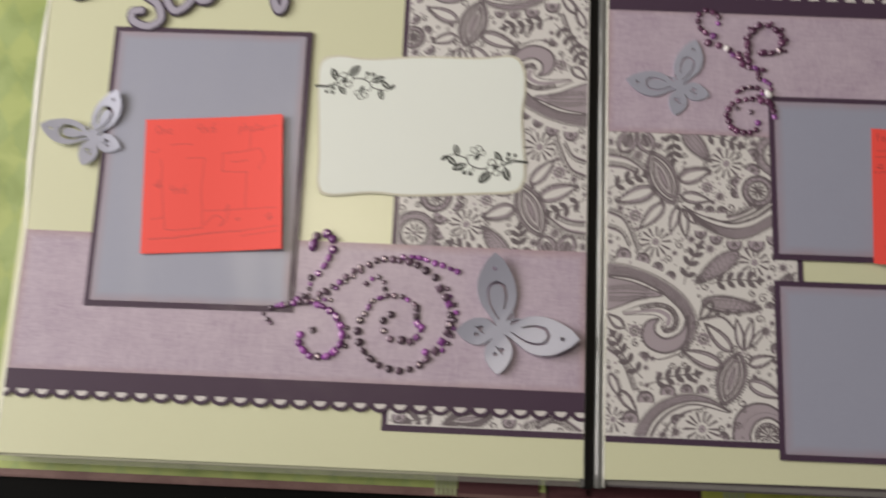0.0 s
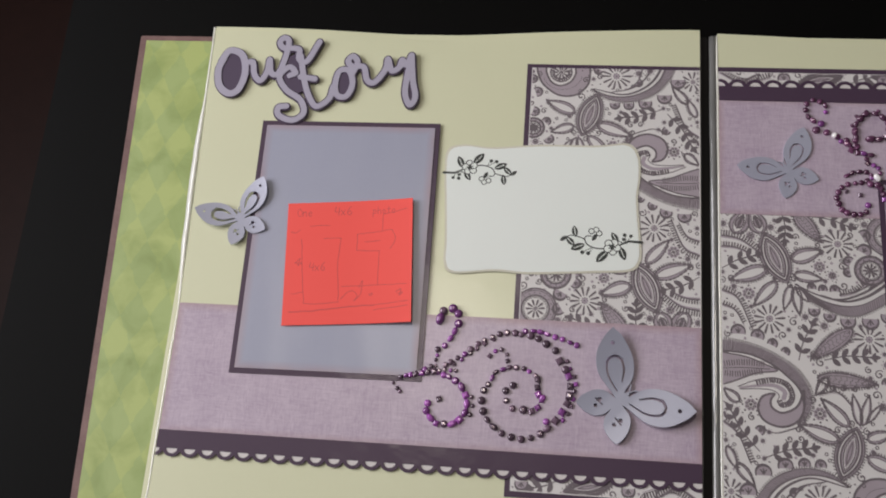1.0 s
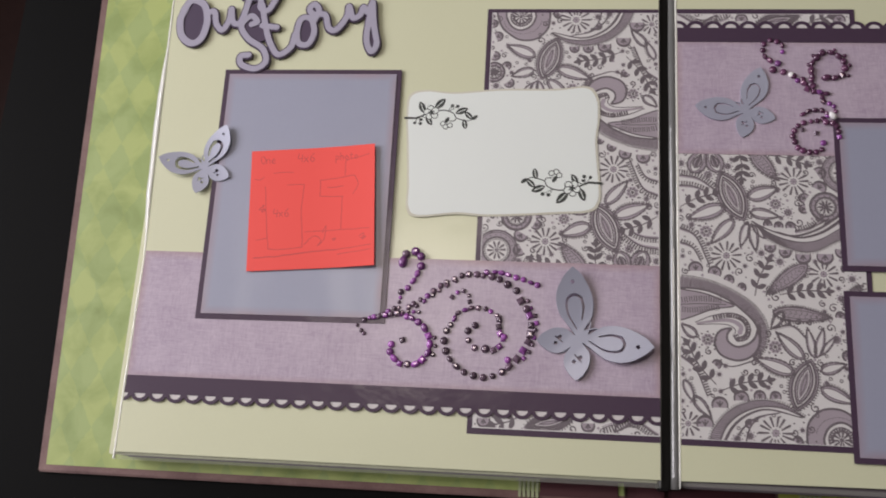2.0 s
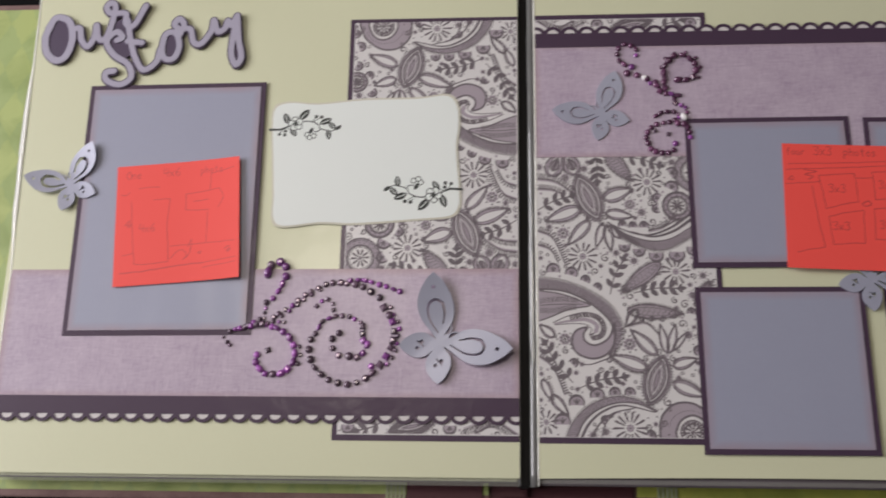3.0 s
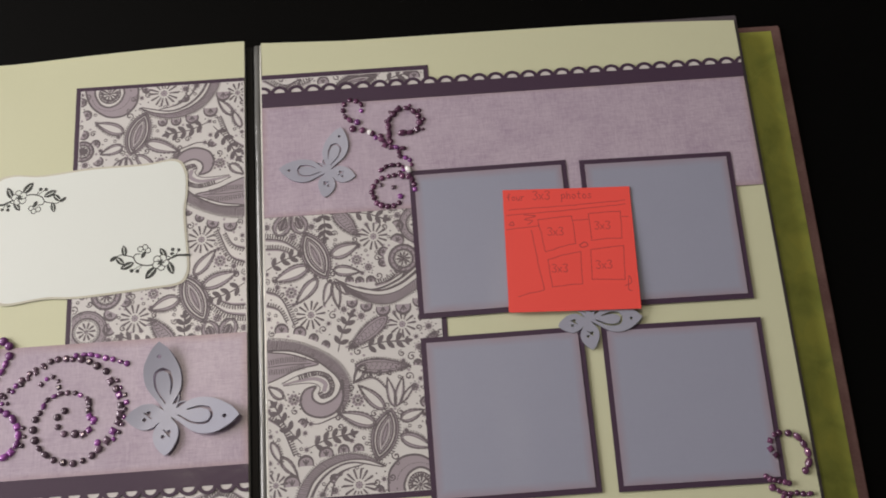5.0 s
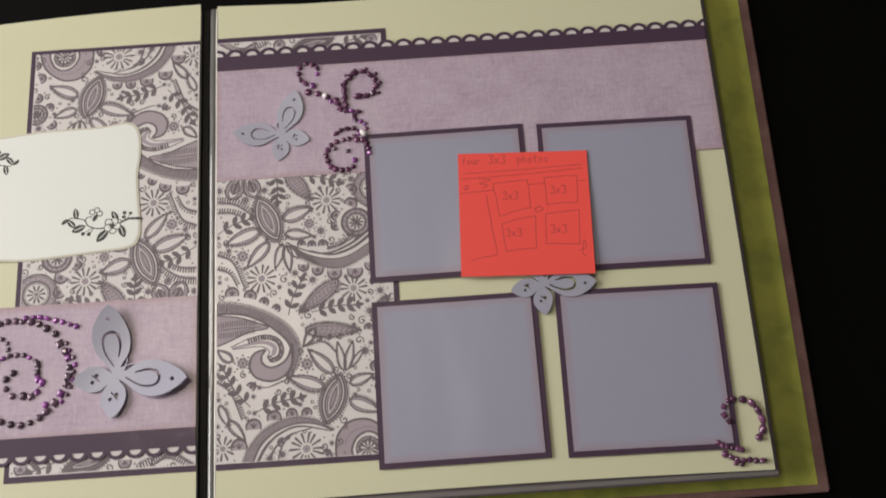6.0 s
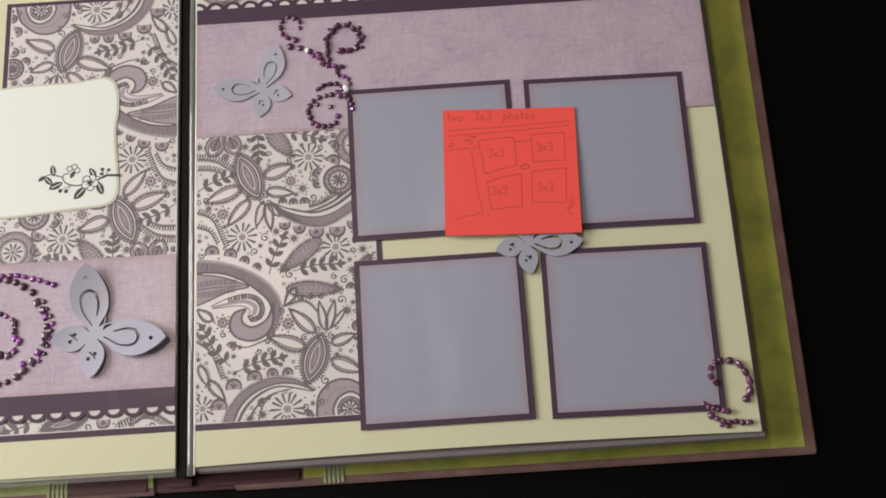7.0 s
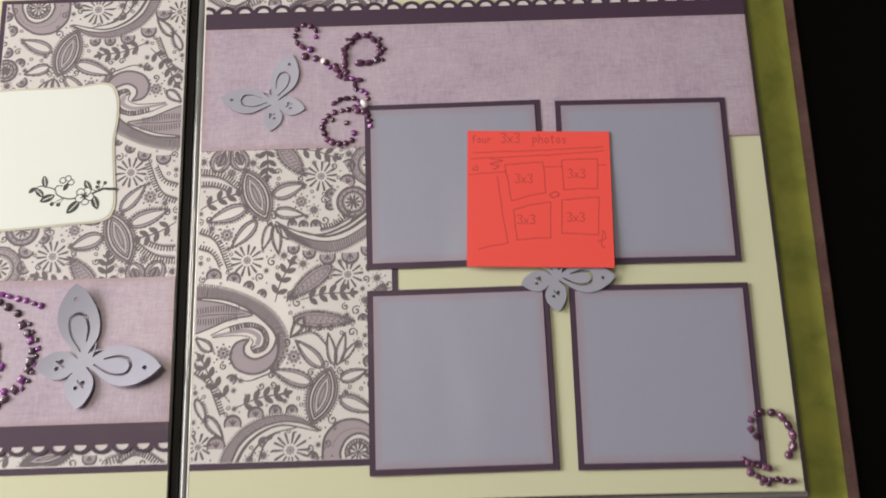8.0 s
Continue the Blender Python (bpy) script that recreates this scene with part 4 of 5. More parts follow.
# ---- lavender linen bands and punched borders ----
LINEN = linen("lavender_linen_print", (0.36, 0.278, 0.372), (0.56, 0.475, 0.555), (0.32, 0.18, 0.15), 0.303, 0.076)
paper("lavender_band", -307.8, -5.4, 42, 118.3, 0.72, 0.3, LINEN, left, "lavender linen-print paper band with inked edges", wave=0.1)
paper("lavender_band", 5.6, 306.6, 187, 261, 0.72, 0.3, LINEN, right, "lavender linen-print paper band with inked edges", wave=0.1)


LACE_WHITE = material("white_lace_backing", (0.66, 0.63, 0.62), 0.5, grain=0.04, blotch=0.04)


def punched_border(x0, x1, y_solid, y_edge, way, parent, phase):
    """A dark strip with a lace edge of looped scallops; way: -1 hangs down, 1 stands up."""
    lo, hi = min(y_solid, y_edge), max(y_solid, y_edge)
    c = Canvas(x0, x1, lo - 6, hi + 6, 0.3)
    c.apply(x0 - 1, x1 + 1, lo - 1, hi + 1, lambda X, Y: np.maximum(np.abs(Y - (lo + hi) / 2) - (hi - lo) / 2, np.abs(X - (x0 + x1) / 2) - (x1 - x0) / 2))
    pitch = 10.4
    base = y_edge - way * 0.6
    holes = Canvas(x0, x1, lo - 6, hi + 6, 0.3)
    for k in range(-1, int((x1 - x0) / pitch) + 2):
        x = x0 + phase + pitch * k
        c.apply(x - 7, x + 7, base - 7, base + 7, lambda X, Y: np.maximum(np.hypot((X - x) / 1.1, Y - base) - 5.05, -way * (Y - base)))
        c.apply(x - 5, x + 5, base - 5, base + 5, lambda X, Y: np.maximum(np.hypot((X - x) / 1.15, Y - base - way * 0.3) - 2.85, -way * (Y - base - way * 0.4)), True)
        holes.apply(x - 6, x + 6, base - 6, base + 6, lambda X, Y: np.maximum(np.hypot((X - x) / 1.15, Y - base - way * 0.3) - 3.7, -way * (Y - base + way * 0.8)))
    strip = cutout("punched_border", c.clip(), PLUM, 0.3, (0, 0, 1.15), parent, "dark plum border strip with punched scallop lace")
    cutout("lace_backing", holes.clip(), LACE_WHITE, 0.08, (0, 0, -0.08), strip, "white paper seen through the lace")


punched_border(-307.8, -5.4, 43.5, 33, -1, left, 9.4)
punched_border(5.6, 306.8, 259.5, 269.2, 1, right, 0.6)


# ---- photo mats ----
def photo_mat(x, y, w, h, turn, parent, label):
    mat = part("photo_mat", sheet(w * MM, h * MM, 0.35 * MM, x, 0.0), PLUM, parent, label)
    mat.matrix_basis = pose(x * MM, y * MM, 1.15 * MM, 0, 0, turn)
    inset = part("mat_panel", sheet((w - 6.2) * MM, (h - 6.2) * MM, 0.35 * MM, y, 0.0), LILAC_PANEL(w - 6.2, h - 6.2), mat, "smooth lavender-grey panel with inked edges")
    inset.location.z = 0.4 * MM
    return mat


def LILAC_PANEL(w, h):
    return linen("lavender_grey_panel", (0.30, 0.312, 0.408), (0.345, 0.358, 0.455), (0.35, 0.20, 0.21), w * MM, h * MM, 0.3, 0.8)


photo_mat(-216.5, 158.5, 112, 160, 0.45, left, "tall lavender photo mat on plum card")
for mx, my, mw, mh, turn in ((141.7, 164.8, 95.5, 92.3, 0.3), (243.2, 163.5, 92.6, 92.5, -0.6), (141.0, 60.5, 93.4, 93.4, 0.2), (243.9, 59.4, 92.6, 93.2, -0.7)):
    photo_mat(mx, my, mw, mh, turn, right, "square lavender photo mat on plum card")

# ---- journaling card with stamped branches ----
edge = Canvas(-160, -36, 140, 234, 0.4)
loop = [(-156.5, 208), (-155.5, 222), (-146, 225.8), (-128, 224.5), (-99, 227), (-66, 227.5), (-47.5, 229.3), (-41, 222), (-40, 208), (-41.3, 193), (-39, 165), (-39.6, 155), (-45, 149.5), (-63, 147.8), (-102, 145.2), (-123, 146), (-146, 143.8), (-152.3, 149), (-153, 164), (-155, 190)]
edge.area(spline(loop, 1.0, True)[:-1])
card = cutout("journaling_card", edge, CARD_EDGE, 0.35, (0, 0, 0.75), left, "ivory journaling card with wavy inked edges")
face = Canvas(-160, -36, 140, 234, 0.4)
face.area((np.array(spline(loop, 1.0, True)[:-1]) - (-98, 187)) * (0.978, 0.970) + (-98, 187))
cutout("card_face", face, CARD, 0.12, (0, 0, 0.36), card)
def branch(ox, oy, s, turn):
    """A stamped blossom twig: an open flower, a bud, leaves with a pale vein, and berries."""
    c = Canvas(-26, 26, -14, 14, 0.16)
    c.stroke(spline([(-21.7, -1.3), (-18, -1.4), (-14.5, -1.3), (-9.2, 1.3)], 0.8), 1.5, 0.8)
    c.stroke(spline([(-9.2, 1.3), (-0.7, 3.5), (4, 3.2), (7.9, 1.3), (9.2, -1.3), (12.5, -2.6), (16.4, -3.3), (19.7, -1.9)], 0.8), 0.8, 0.5)
    c.stroke(spline([(9.2, -1.3), (8.4, -3.2), (5.6, -3.4)], 0.8), 0.55)
    c.stroke(spline([(-15, -1.4), (-13.2, -0.2), (-10.6, -0.8), (-8, -2.2)], 0.8), 0.45)
    for x, y, a, length in ((-11.6, 5.6, 112, 7.6), (-0.8, 7.9, 48, 8.6), (-7.2, -3.2, -58, 6.4), (12.6, 3.2, 24, 7.6), (16.8, 0.2, 135, 6.2), (20.6, -1.2, 40, 4.2), (14.6, -5.6, 100, 6.2), (3.8, -2.8, 62, 4.4)):
        c.vesica(x, y, a, 1.08 * length, 0.52 * length)
        if length > 5:
            c.stroke([(x - 0.36 * length * math.cos(radians(a)), y - 0.36 * length * math.sin(radians(a))), (x + 0.3 * length * math.cos(radians(a)), y + 0.3 * length * math.sin(radians(a)))], 0.5, 0.35, True)
    for ax, ay, bx, by, r in ((-14, -1.2, -15.8, -4.6, 0.95), (-13.4, -1.2, -12.4, -5.0, 1.05), (-13, -0.8, -11.9, -2.5, 0.9), (4.2, 3.2, 6.8, 6.6, 1.1), (4.8, 3.1, 10, 6.2, 1.1)):
        c.stroke([(ax, ay), (bx, by)], 0.35)
        c.disc(bx, by, r)
    for k in range(5):
        a = 100 + 72 * k
        px, py = -5.9 + 2.7 * math.cos(radians(a)), 2.2 + 2.7 * math.sin(radians(a))
        c.disc(px, py, 2.0, True)
        c.ring(px, py, 2.0, 0.5)
        c.stroke([(-5.9, 2.2), (-5.9 + 1.9 * math.cos(radians(a)), 2.2 + 1.9 * math.sin(radians(a)))], 0.6, 0.3)
    c.disc(-5.9, 2.2, 0.75)
    for px, py in ((1.4, -5.2), (3.0, -7.2), (5.6, -6.2)):
        c.disc(px, py, 1.5, True)
        c.ring(px, py, 1.5, 0.5)
    ob = cutout("stamped_branch", c, STAMP, 0.03, (0, 0, 0), card, "black stamped blossom branch")
    ob.matrix_basis = pose(ox * MM, oy * MM, 0.52 * MM, 0, 0, turn) @ Matrix.Scale(s, 4)


branch(-135.2, 208.6, 1.0, 1)
branch(-61.8, 166.2, 1.06, 179)


# ---- title lettering ----
def title():
    strokes = [
        spline([(-306, 279), (-301.5, 286), (-293, 283), (-289.5, 271), (-292, 259), (-298, 255.5), (-305, 261), (-307.3, 272), (-305, 280)], 0.7),
        spline([(-290, 277), (-285.5, 278), (-283, 269), (-278.5, 265), (-275, 272), (-274.5, 280), (-272.5, 271), (-268, 270), (-264.8, 280), (-263.5, 293), (-267, 296), (-269.3, 292.5), (-266, 288.5), (-256.5, 288), (-255.5, 281), (-250, 279.5), (-243.5, 293.5)], 0.7),
        spline([(-260, 269), (-256.5, 271), (-261, 275), (-266.5, 268), (-261, 259), (-251, 252), (-248, 243), (-254.5, 238), (-263.5, 241), (-264.5, 246.5), (-259.5, 247.5)], 0.7),
        spline([(-254.5, 283), (-250.5, 267), (-246.5, 256), (-240.5, 248), (-233, 253), (-231, 262)], 0.7),
        np.array([(-253, 268.2), (-243.5, 267)]),
        spline([(-230, 264), (-228, 273), (-222, 273), (-219, 264), (-222, 255.5), (-228, 256)], 0.7, True),
        spline([(-220, 271), (-217.2, 279), (-220.5, 283.5), (-223.4, 280), (-220, 276.2), (-213, 276), (-210, 267), (-205, 265.5), (-199, 274.5), (-198, 282), (-195, 274), (-190.5, 276), (-188.8, 281.5), (-186, 278), (-183.2, 285)], 0.7),
        spline([(-183.2, 285), (-181, 268), (-178.5, 256), (-181.5, 250.5), (-185, 258), (-184.8, 270), (-183.5, 280)], 0.7),
    ]
    back, front = Canvas(-315, -172, 232, 302, 0.32), Canvas(-315, -172, 232, 302, 0.32)
    for k, s in enumerate(strokes):
        back.stroke(s, 5.5)
        front.stroke(s, 3.7 if k else 4.4)
    for k in (0, 5, 7):
        back.area(strokes[k][::2])
    back.area(spline([(-266, 268), (-262, 282), (-254, 284), (-250, 268), (-251, 258), (-260, 259)], 2.0, True))
    base = cutout("title_lettering", back, LETTER_BACK, 1.1, (0.2, 0.3, 1.2), left, "raised lilac script lettering on plum backing")
    cutout("script_face", front, LETTER, 0.5, (0, 0, 1.15), base)
title()


# ---- die-cut butterflies ----
def butterfly(x, y, z, s, turn, lift, parent, slot, name="butterfly"):
    """Four pointed wings with cut tongues and holes, about its body; turn: where its head points."""
    c = Canvas(-34, 34, -26, 30, 0.3 / s)
    for side in (-1, 1):
        for ang, length, width in ((38, 29.6, 15.6), (-50, 17.2, 10.8)):
            a = radians(ang)
            ux, uy = side * math.cos(a), math.sin(a)
            vx, vy = -uy * side, ux * side
            def at(p, q):
                return (ux * p * length + vx * q * width, uy * p * length + vy * q * width)
            low = spline([at(0, -0.05), at(0.13, -0.17), at(0.4, -0.46), at(0.66, -0.46), at(0.88, -0.22), at(1.0, 0.03)], 0.8)
            high = spline([at(1.0, 0.03), at(0.86, 0.26), at(0.58, 0.45), at(0.32, 0.41), at(0.12, 0.15), at(0, 0.05)], 0.8)
            c.area(np.vstack([low, high[1:-1]]))
            if length > 22:
                c.stroke(spline([at(0.14, -0.04), at(0.36, -0.22), at(0.55, -0.2), at(0.61, 0.0), at(0.56, 0.17)], 0.6), slot * 0.45, slot, True)
                c.stroke(spline([at(0.56, 0.17), at(0.42, 0.2), at(0.26, 0.12)], 0.6), slot, slot * 0.4, True)
                c.disc(*at(0.79, -0.02), 0.85, True)
            else:
                c.disc(*at(0.45, 0.1), 0.9, True)
                c.disc(*at(0.56, -0.12), 0.8, True)
                c.stroke([at(0.4, -0.1), at(0.55, 0.14)], 0.6, 0.6, True)
    c.apply(-4, 4, -12, 12, lambda X, Y: np.hypot(X / 0.42, Y / 1.5) - 3.4)
    for side in (-1, 1):
        c.stroke(spline([(0, 5), (side * 0.9, 7), (side * 2.0, 8)], 0.8), 0.4)
    ob = cutout(name, c, SILVER, 0.8, (0, 0, 0), parent, "silver-lilac die-cut butterfly with lifted wings", lambda X, Y: lift * (np.maximum(np.abs(X) - 3, 0) / 22) ** 1.5)
    ob.matrix_basis = pose(x * MM, y * MM, z * MM, 0, 0, turn - 90) @ Matrix.Scale(s, 4)
    return ob
butterfly(-277.6, 171.6, 2.1, 1.0, 118.5, 3.0, left, 2.2)
butterfly(-49.6, 74.4, 1.9, 1.38, 45.5, 3.2, left, 1.3)
butterfly(44.8, 214.4, 1.05, 1.0, 123, 0.7, right, 1.2)
butterfly(191.5, 111, 1.95, 1.05, 50, 0.3, right, 1.7)


# ---- rhinestones ----
def stone(shape, mat):
    """A flat-backed faceted stone, one metre across."""
    bm = bmesh.new()
    n = 4 if shape == "square" else 12
    sx = 0.66 if shape == "oval" else 1.0
    rings = []
    for r, z in ((0.5, 0.0), (0.5, 0.1), (0.43, 0.24), (0.3, 0.34), (0.15, 0.385)):
        k = 1.25 if n == 4 else 1.0
        rings.append([bm.verts.new((k * r * math.cos(2 * math.pi * (i + 0.5) / n), sx * k * r * math.sin(2 * math.pi * (i + 0.5) / n), z)) for i in range(n)])
    for a, b in zip(rings, rings[1:]):
        for i in range(n):
            bm.faces.new((a[i], a[(i + 1) % n], b[(i + 1) % n], b[i])).smooth = shape == "round"
    bm.faces.new(rings[-1])
    me = bpy.data.meshes.new("gem")
    bm.to_mesh(me)
    bm.free()
    me.materials.append(mat)
    return me


STONES = {(s, m.name): stone(s, m) for s in ("round", "oval", "square") for m in (GEM_DARK, GEM_PLUM, GEM_VIOLET, GEM_GLINT)}
gem_rnd = random.Random(11)


def gem(x, y, size, parent, shape="round", mat=GEM_DARK, z=1.15, turn=0.0):
    ob = new("gem", STONES[shape, mat.name])
    ob.matrix_basis = pose(x * MM, y * MM, z * MM, gem_rnd.uniform(-5, 5), gem_rnd.uniform(-5, 5), turn) @ Matrix.Scale(size * MM, 4)
    ob.parent = parent
    return ob


def chain(parent, points, gap0, gap1, size0, size1, violet=0.2, kinds=("round",), z=1.15):
    """Stones strung along a curl, their gaps and sizes running from one value to the other."""
    p = spline(points, 0.25)
    run = np.concatenate([[0], np.cumsum(np.hypot(*np.diff(p, axis=0).T))])
    s = 0.0
    while s <= run[-1]:
        k = s / run[-1]
        i = min(int(np.searchsorted(run, s)), len(p) - 2)
        d = p[i + 1] - p[i]
        kind = gem_rnd.choice(kinds)
        size = 1.44 * (size0 + (size1 - size0) * k) * gem_rnd.uniform(0.88, 1.14) * (1.25 if kind == "oval" else 1.0)
        gem(p[i][0] + gem_rnd.uniform(-0.3, 0.3), p[i][1] + gem_rnd.uniform(-0.3, 0.3), size, parent, kind, GEM_VIOLET if gem_rnd.random() < violet * (0.45 if p[0][0] > 0 else 1.0) else GEM_PLUM if p[0][0] > 0 else GEM_DARK, z, math.degrees(math.atan2(d[1], d[0])) + gem_rnd.uniform(-12, 12))
        s += 1.19 * (gap0 + (gap1 - gap0) * k) * gem_rnd.uniform(0.92, 1.1)


def swirl_thing(parent):
    ob = new("rhinestone_swirl")
    ob.parent = parent
    ob["label"] = "curling vine of violet and dark plum rhinestones"
    return ob
sw = swirl_thing(left)
chain(sw, [(-152, 116), (-149.5, 122), (-143, 122), (-141, 114), (-145, 105), (-148, 101), (-152, 98)], 4.5, 3.8, 3.9, 2.7, 0.8, ("round", "oval"))
chain(sw, [(-151, 98), (-152.5, 92), (-152, 87)], 2.6, 2.4, 1.5, 1.5, 0.3)
chain(sw, [(-150, 85.5), (-146, 90), (-136, 96.5), (-127, 104), (-116, 109), (-106, 110)], 3.7, 3.9, 2.3, 2.7, 0.05)
chain(sw, [(-147, 87), (-137, 93.5), (-128, 101), (-118, 107)], 4.4, 4.4, 1.8, 2.0, 0.1, ("round", "square"))
chain(sw, [(-105, 109.5), (-98, 108.5), (-93, 106), (-87, 101.5)], 4.2, 5.2, 2.6, 3.9, 0.1)
chain(sw, [(-103, 111), (-96, 111.5), (-87, 109), (-81, 107.5), (-73, 104)], 3.6, 3.8, 2.2, 2.4, 0.7, ("oval", "round"))
chain(sw, [(-83, 95), (-78, 88), (-76.5, 81), (-77.5, 73), (-81, 66), (-86, 59)], 4.2, 4.6, 3.2, 3.3, 0.5, ("square", "round"))
chain(sw, [(-79, 95), (-74.5, 86), (-74, 79), (-76, 69), (-81, 61)], 3.6, 4.0, 1.8, 1.9, 0.5, ("round", "square"))
chain(sw, [(-88, 57), (-93, 53), (-99, 51), (-106, 51), (-113, 53), (-118, 57), (-122.5, 62), (-124.3, 67), (-125, 72), (-124, 77)], 4.4, 5.0, 2.8, 3.0, 0.05, ("round", "round", "oval"))
chain(sw, [(-122, 80), (-118, 87), (-110, 90), (-104, 90), (-97, 87), (-93, 81)], 3.3, 3.3, 2.5, 1.9, 0.4, ("round", "oval"))
chain(sw, [(-95, 84), (-94, 77), (-92, 72), (-94, 68.5), (-98, 66), (-102, 67)], 3.4, 3.6, 2.4, 2.6, 0.4, ("round", "square"))
chain(sw, [(-102, 66.5), (-106, 66.2), (-111, 69), (-112, 75.5), (-109.5, 80), (-102.5, 80)], 5.2, 5.0, 3.1, 2.6, 0.0)
chain(sw, [(-151, 85), (-144, 82.5), (-138, 79)], 3.0, 3.4, 2.4, 2.8, 0.8, ("oval", "round"))
chain(sw, [(-137, 77.5), (-134, 73), (-133, 67), (-135, 62), (-139, 57.5), (-146, 56), (-151, 57.5), (-156, 63), (-155, 68)], 4.1, 3.7, 3.3, 2.7, 0.9, ("round", "oval", "square"))
chain(sw, [(-131, 72), (-130, 67), (-131, 62)], 4.0, 4.0, 2.0, 2.0, 0.1)
chain(sw, [(-153, 85), (-162, 83.5), (-172, 81)], 2.7, 2.5, 2.6, 1.8, 0.25, ("round", "square"), 1.95)
chain(sw, [(-155, 88), (-160, 85), (-165, 82)], 3.0, 3.0, 2.2, 1.9, 0.2, ("round",), 1.95)
chain(sw, [(-175.5, 77.5), (-173, 74.5), (-170, 72)], 2.6, 2.6, 1.6, 1.8, 0.2)
chain(sw, [(-122, 96), (-118, 100), (-113, 98), (-112, 93)], 3.4, 3.0, 2.2, 1.8, 0.15, ("square", "round"))
chain(sw, [(-147, 86), (-142, 86.5), (-138, 86)], 2.8, 2.6, 1.7, 1.6, 0.3)
gem(-149, 70, 3.6, sw, "square", GEM_DARK, turn=20)
gem(-89, 61, 3.9, sw, "round", GEM_VIOLET)
gem(-91.5, 74, 3.8, sw, "round", GEM_VIOLET)
gem(-85.5, 101, 4.4, sw)
sw = swirl_thing(right)
chain(sw, [(67, 253), (66, 258.5), (60.5, 260.5), (56, 257), (56.5, 251), (59, 247.5), (64.5, 245)], 3.3, 3.8, 2.2, 2.7, 0.35, ("round", "oval"), 1.3)
chain(sw, [(61, 241.2), (67, 240), (73, 237.5), (79, 235), (84, 235)], 5.2, 4.2, 3.5, 2.5, 0.2)
chain(sw, [(75, 234.5), (80, 232), (84.5, 231.5)], 3.6, 3.6, 2.5, 2.6, 0.5, ("oval", "round"))
chain(sw, [(83.5, 237), (83, 241), (84, 246.5), (88, 251), (92, 252.5), (97.5, 252), (102, 247), (102, 240), (97, 236.3), (91, 236.3)], 3.8, 4.0, 2.9, 3.2, 0.15, ("round", "oval", "square"))
chain(sw, [(82, 245), (85, 251.5), (94.5, 255), (101, 252.5), (105, 246), (104, 237)], 5.5, 6.0, 1.6, 1.7, 0.1)
chain(sw, [(84, 231), (80.5, 228.5), (87.5, 227), (92, 226)], 3.4, 3.0, 2.7, 2.2, 0.45, ("oval", "square"))
chain(sw, [(88.5, 224), (89.5, 220.5), (94, 219.5), (96, 215)], 2.8, 2.6, 2.2, 2.2, 0.4, ("round", "square"))
chain(sw, [(77, 213), (82, 215), (87.5, 215.5), (91, 213)], 3.2, 3.2, 2.3, 2.3, 0.1, ("square", "oval", "round"))
chain(sw, [(91, 212), (87, 209), (82, 208.2), (76, 207), (73, 204.5), (71, 200), (72, 195), (74.5, 191), (78.5, 189), (83, 189), (86.5, 191), (88.5, 196)], 3.1, 3.3, 2.2, 2.6, 0.12)
chain(sw, [(90, 208), (93.5, 207), (96.8, 202), (97, 197.5)], 2.9, 2.6, 2.7, 1.9, 0.2, ("round", "square"), 1.9)
# two stones coloured white in place of their glints
gem(93.6, 211.8, 5.4, sw, "oval", GEM_GLINT, 1.9, 130)
gem(71.5, 238.2, 3.6, sw, "round", GEM_GLINT, 1.3)
gem(84, 201, 3.0, sw, "square")
gem(76.5, 203, 3.0, sw, "oval", turn=70)
sw = swirl_thing(right)
chain(sw, [(286, 27), (283.5, 31.5), (284.5, 36), (287.5, 39)], 3.9, 3.5, 2.5, 2.4, 0.0, ("square", "round"), 1.95)
chain(sw, [(290, 39.2), (298, 37.3), (302, 33), (304, 27), (303.3, 21), (301, 17.5), (297, 14)], 4.4, 4.4, 2.8, 3.3, 0.0, ("round", "oval"))
chain(sw, [(278, 16), (281.5, 14), (285, 13), (289, 12), (293, 11)], 2.2, 2.2, 2.2, 2.2, 0.1, ("round", "square"), 1.95)
chain(sw, [(281, 10), (286, 7.2), (289.5, 6), (295, 6), (300, 5), (303.5, 5.4)], 3.0, 2.9, 2.7, 2.1, 0.0, ("round", "oval"))
chain(sw, [(286, 4.6), (291, 3.2)], 2.4, 2.4, 2.0, 2.0, 0.2)


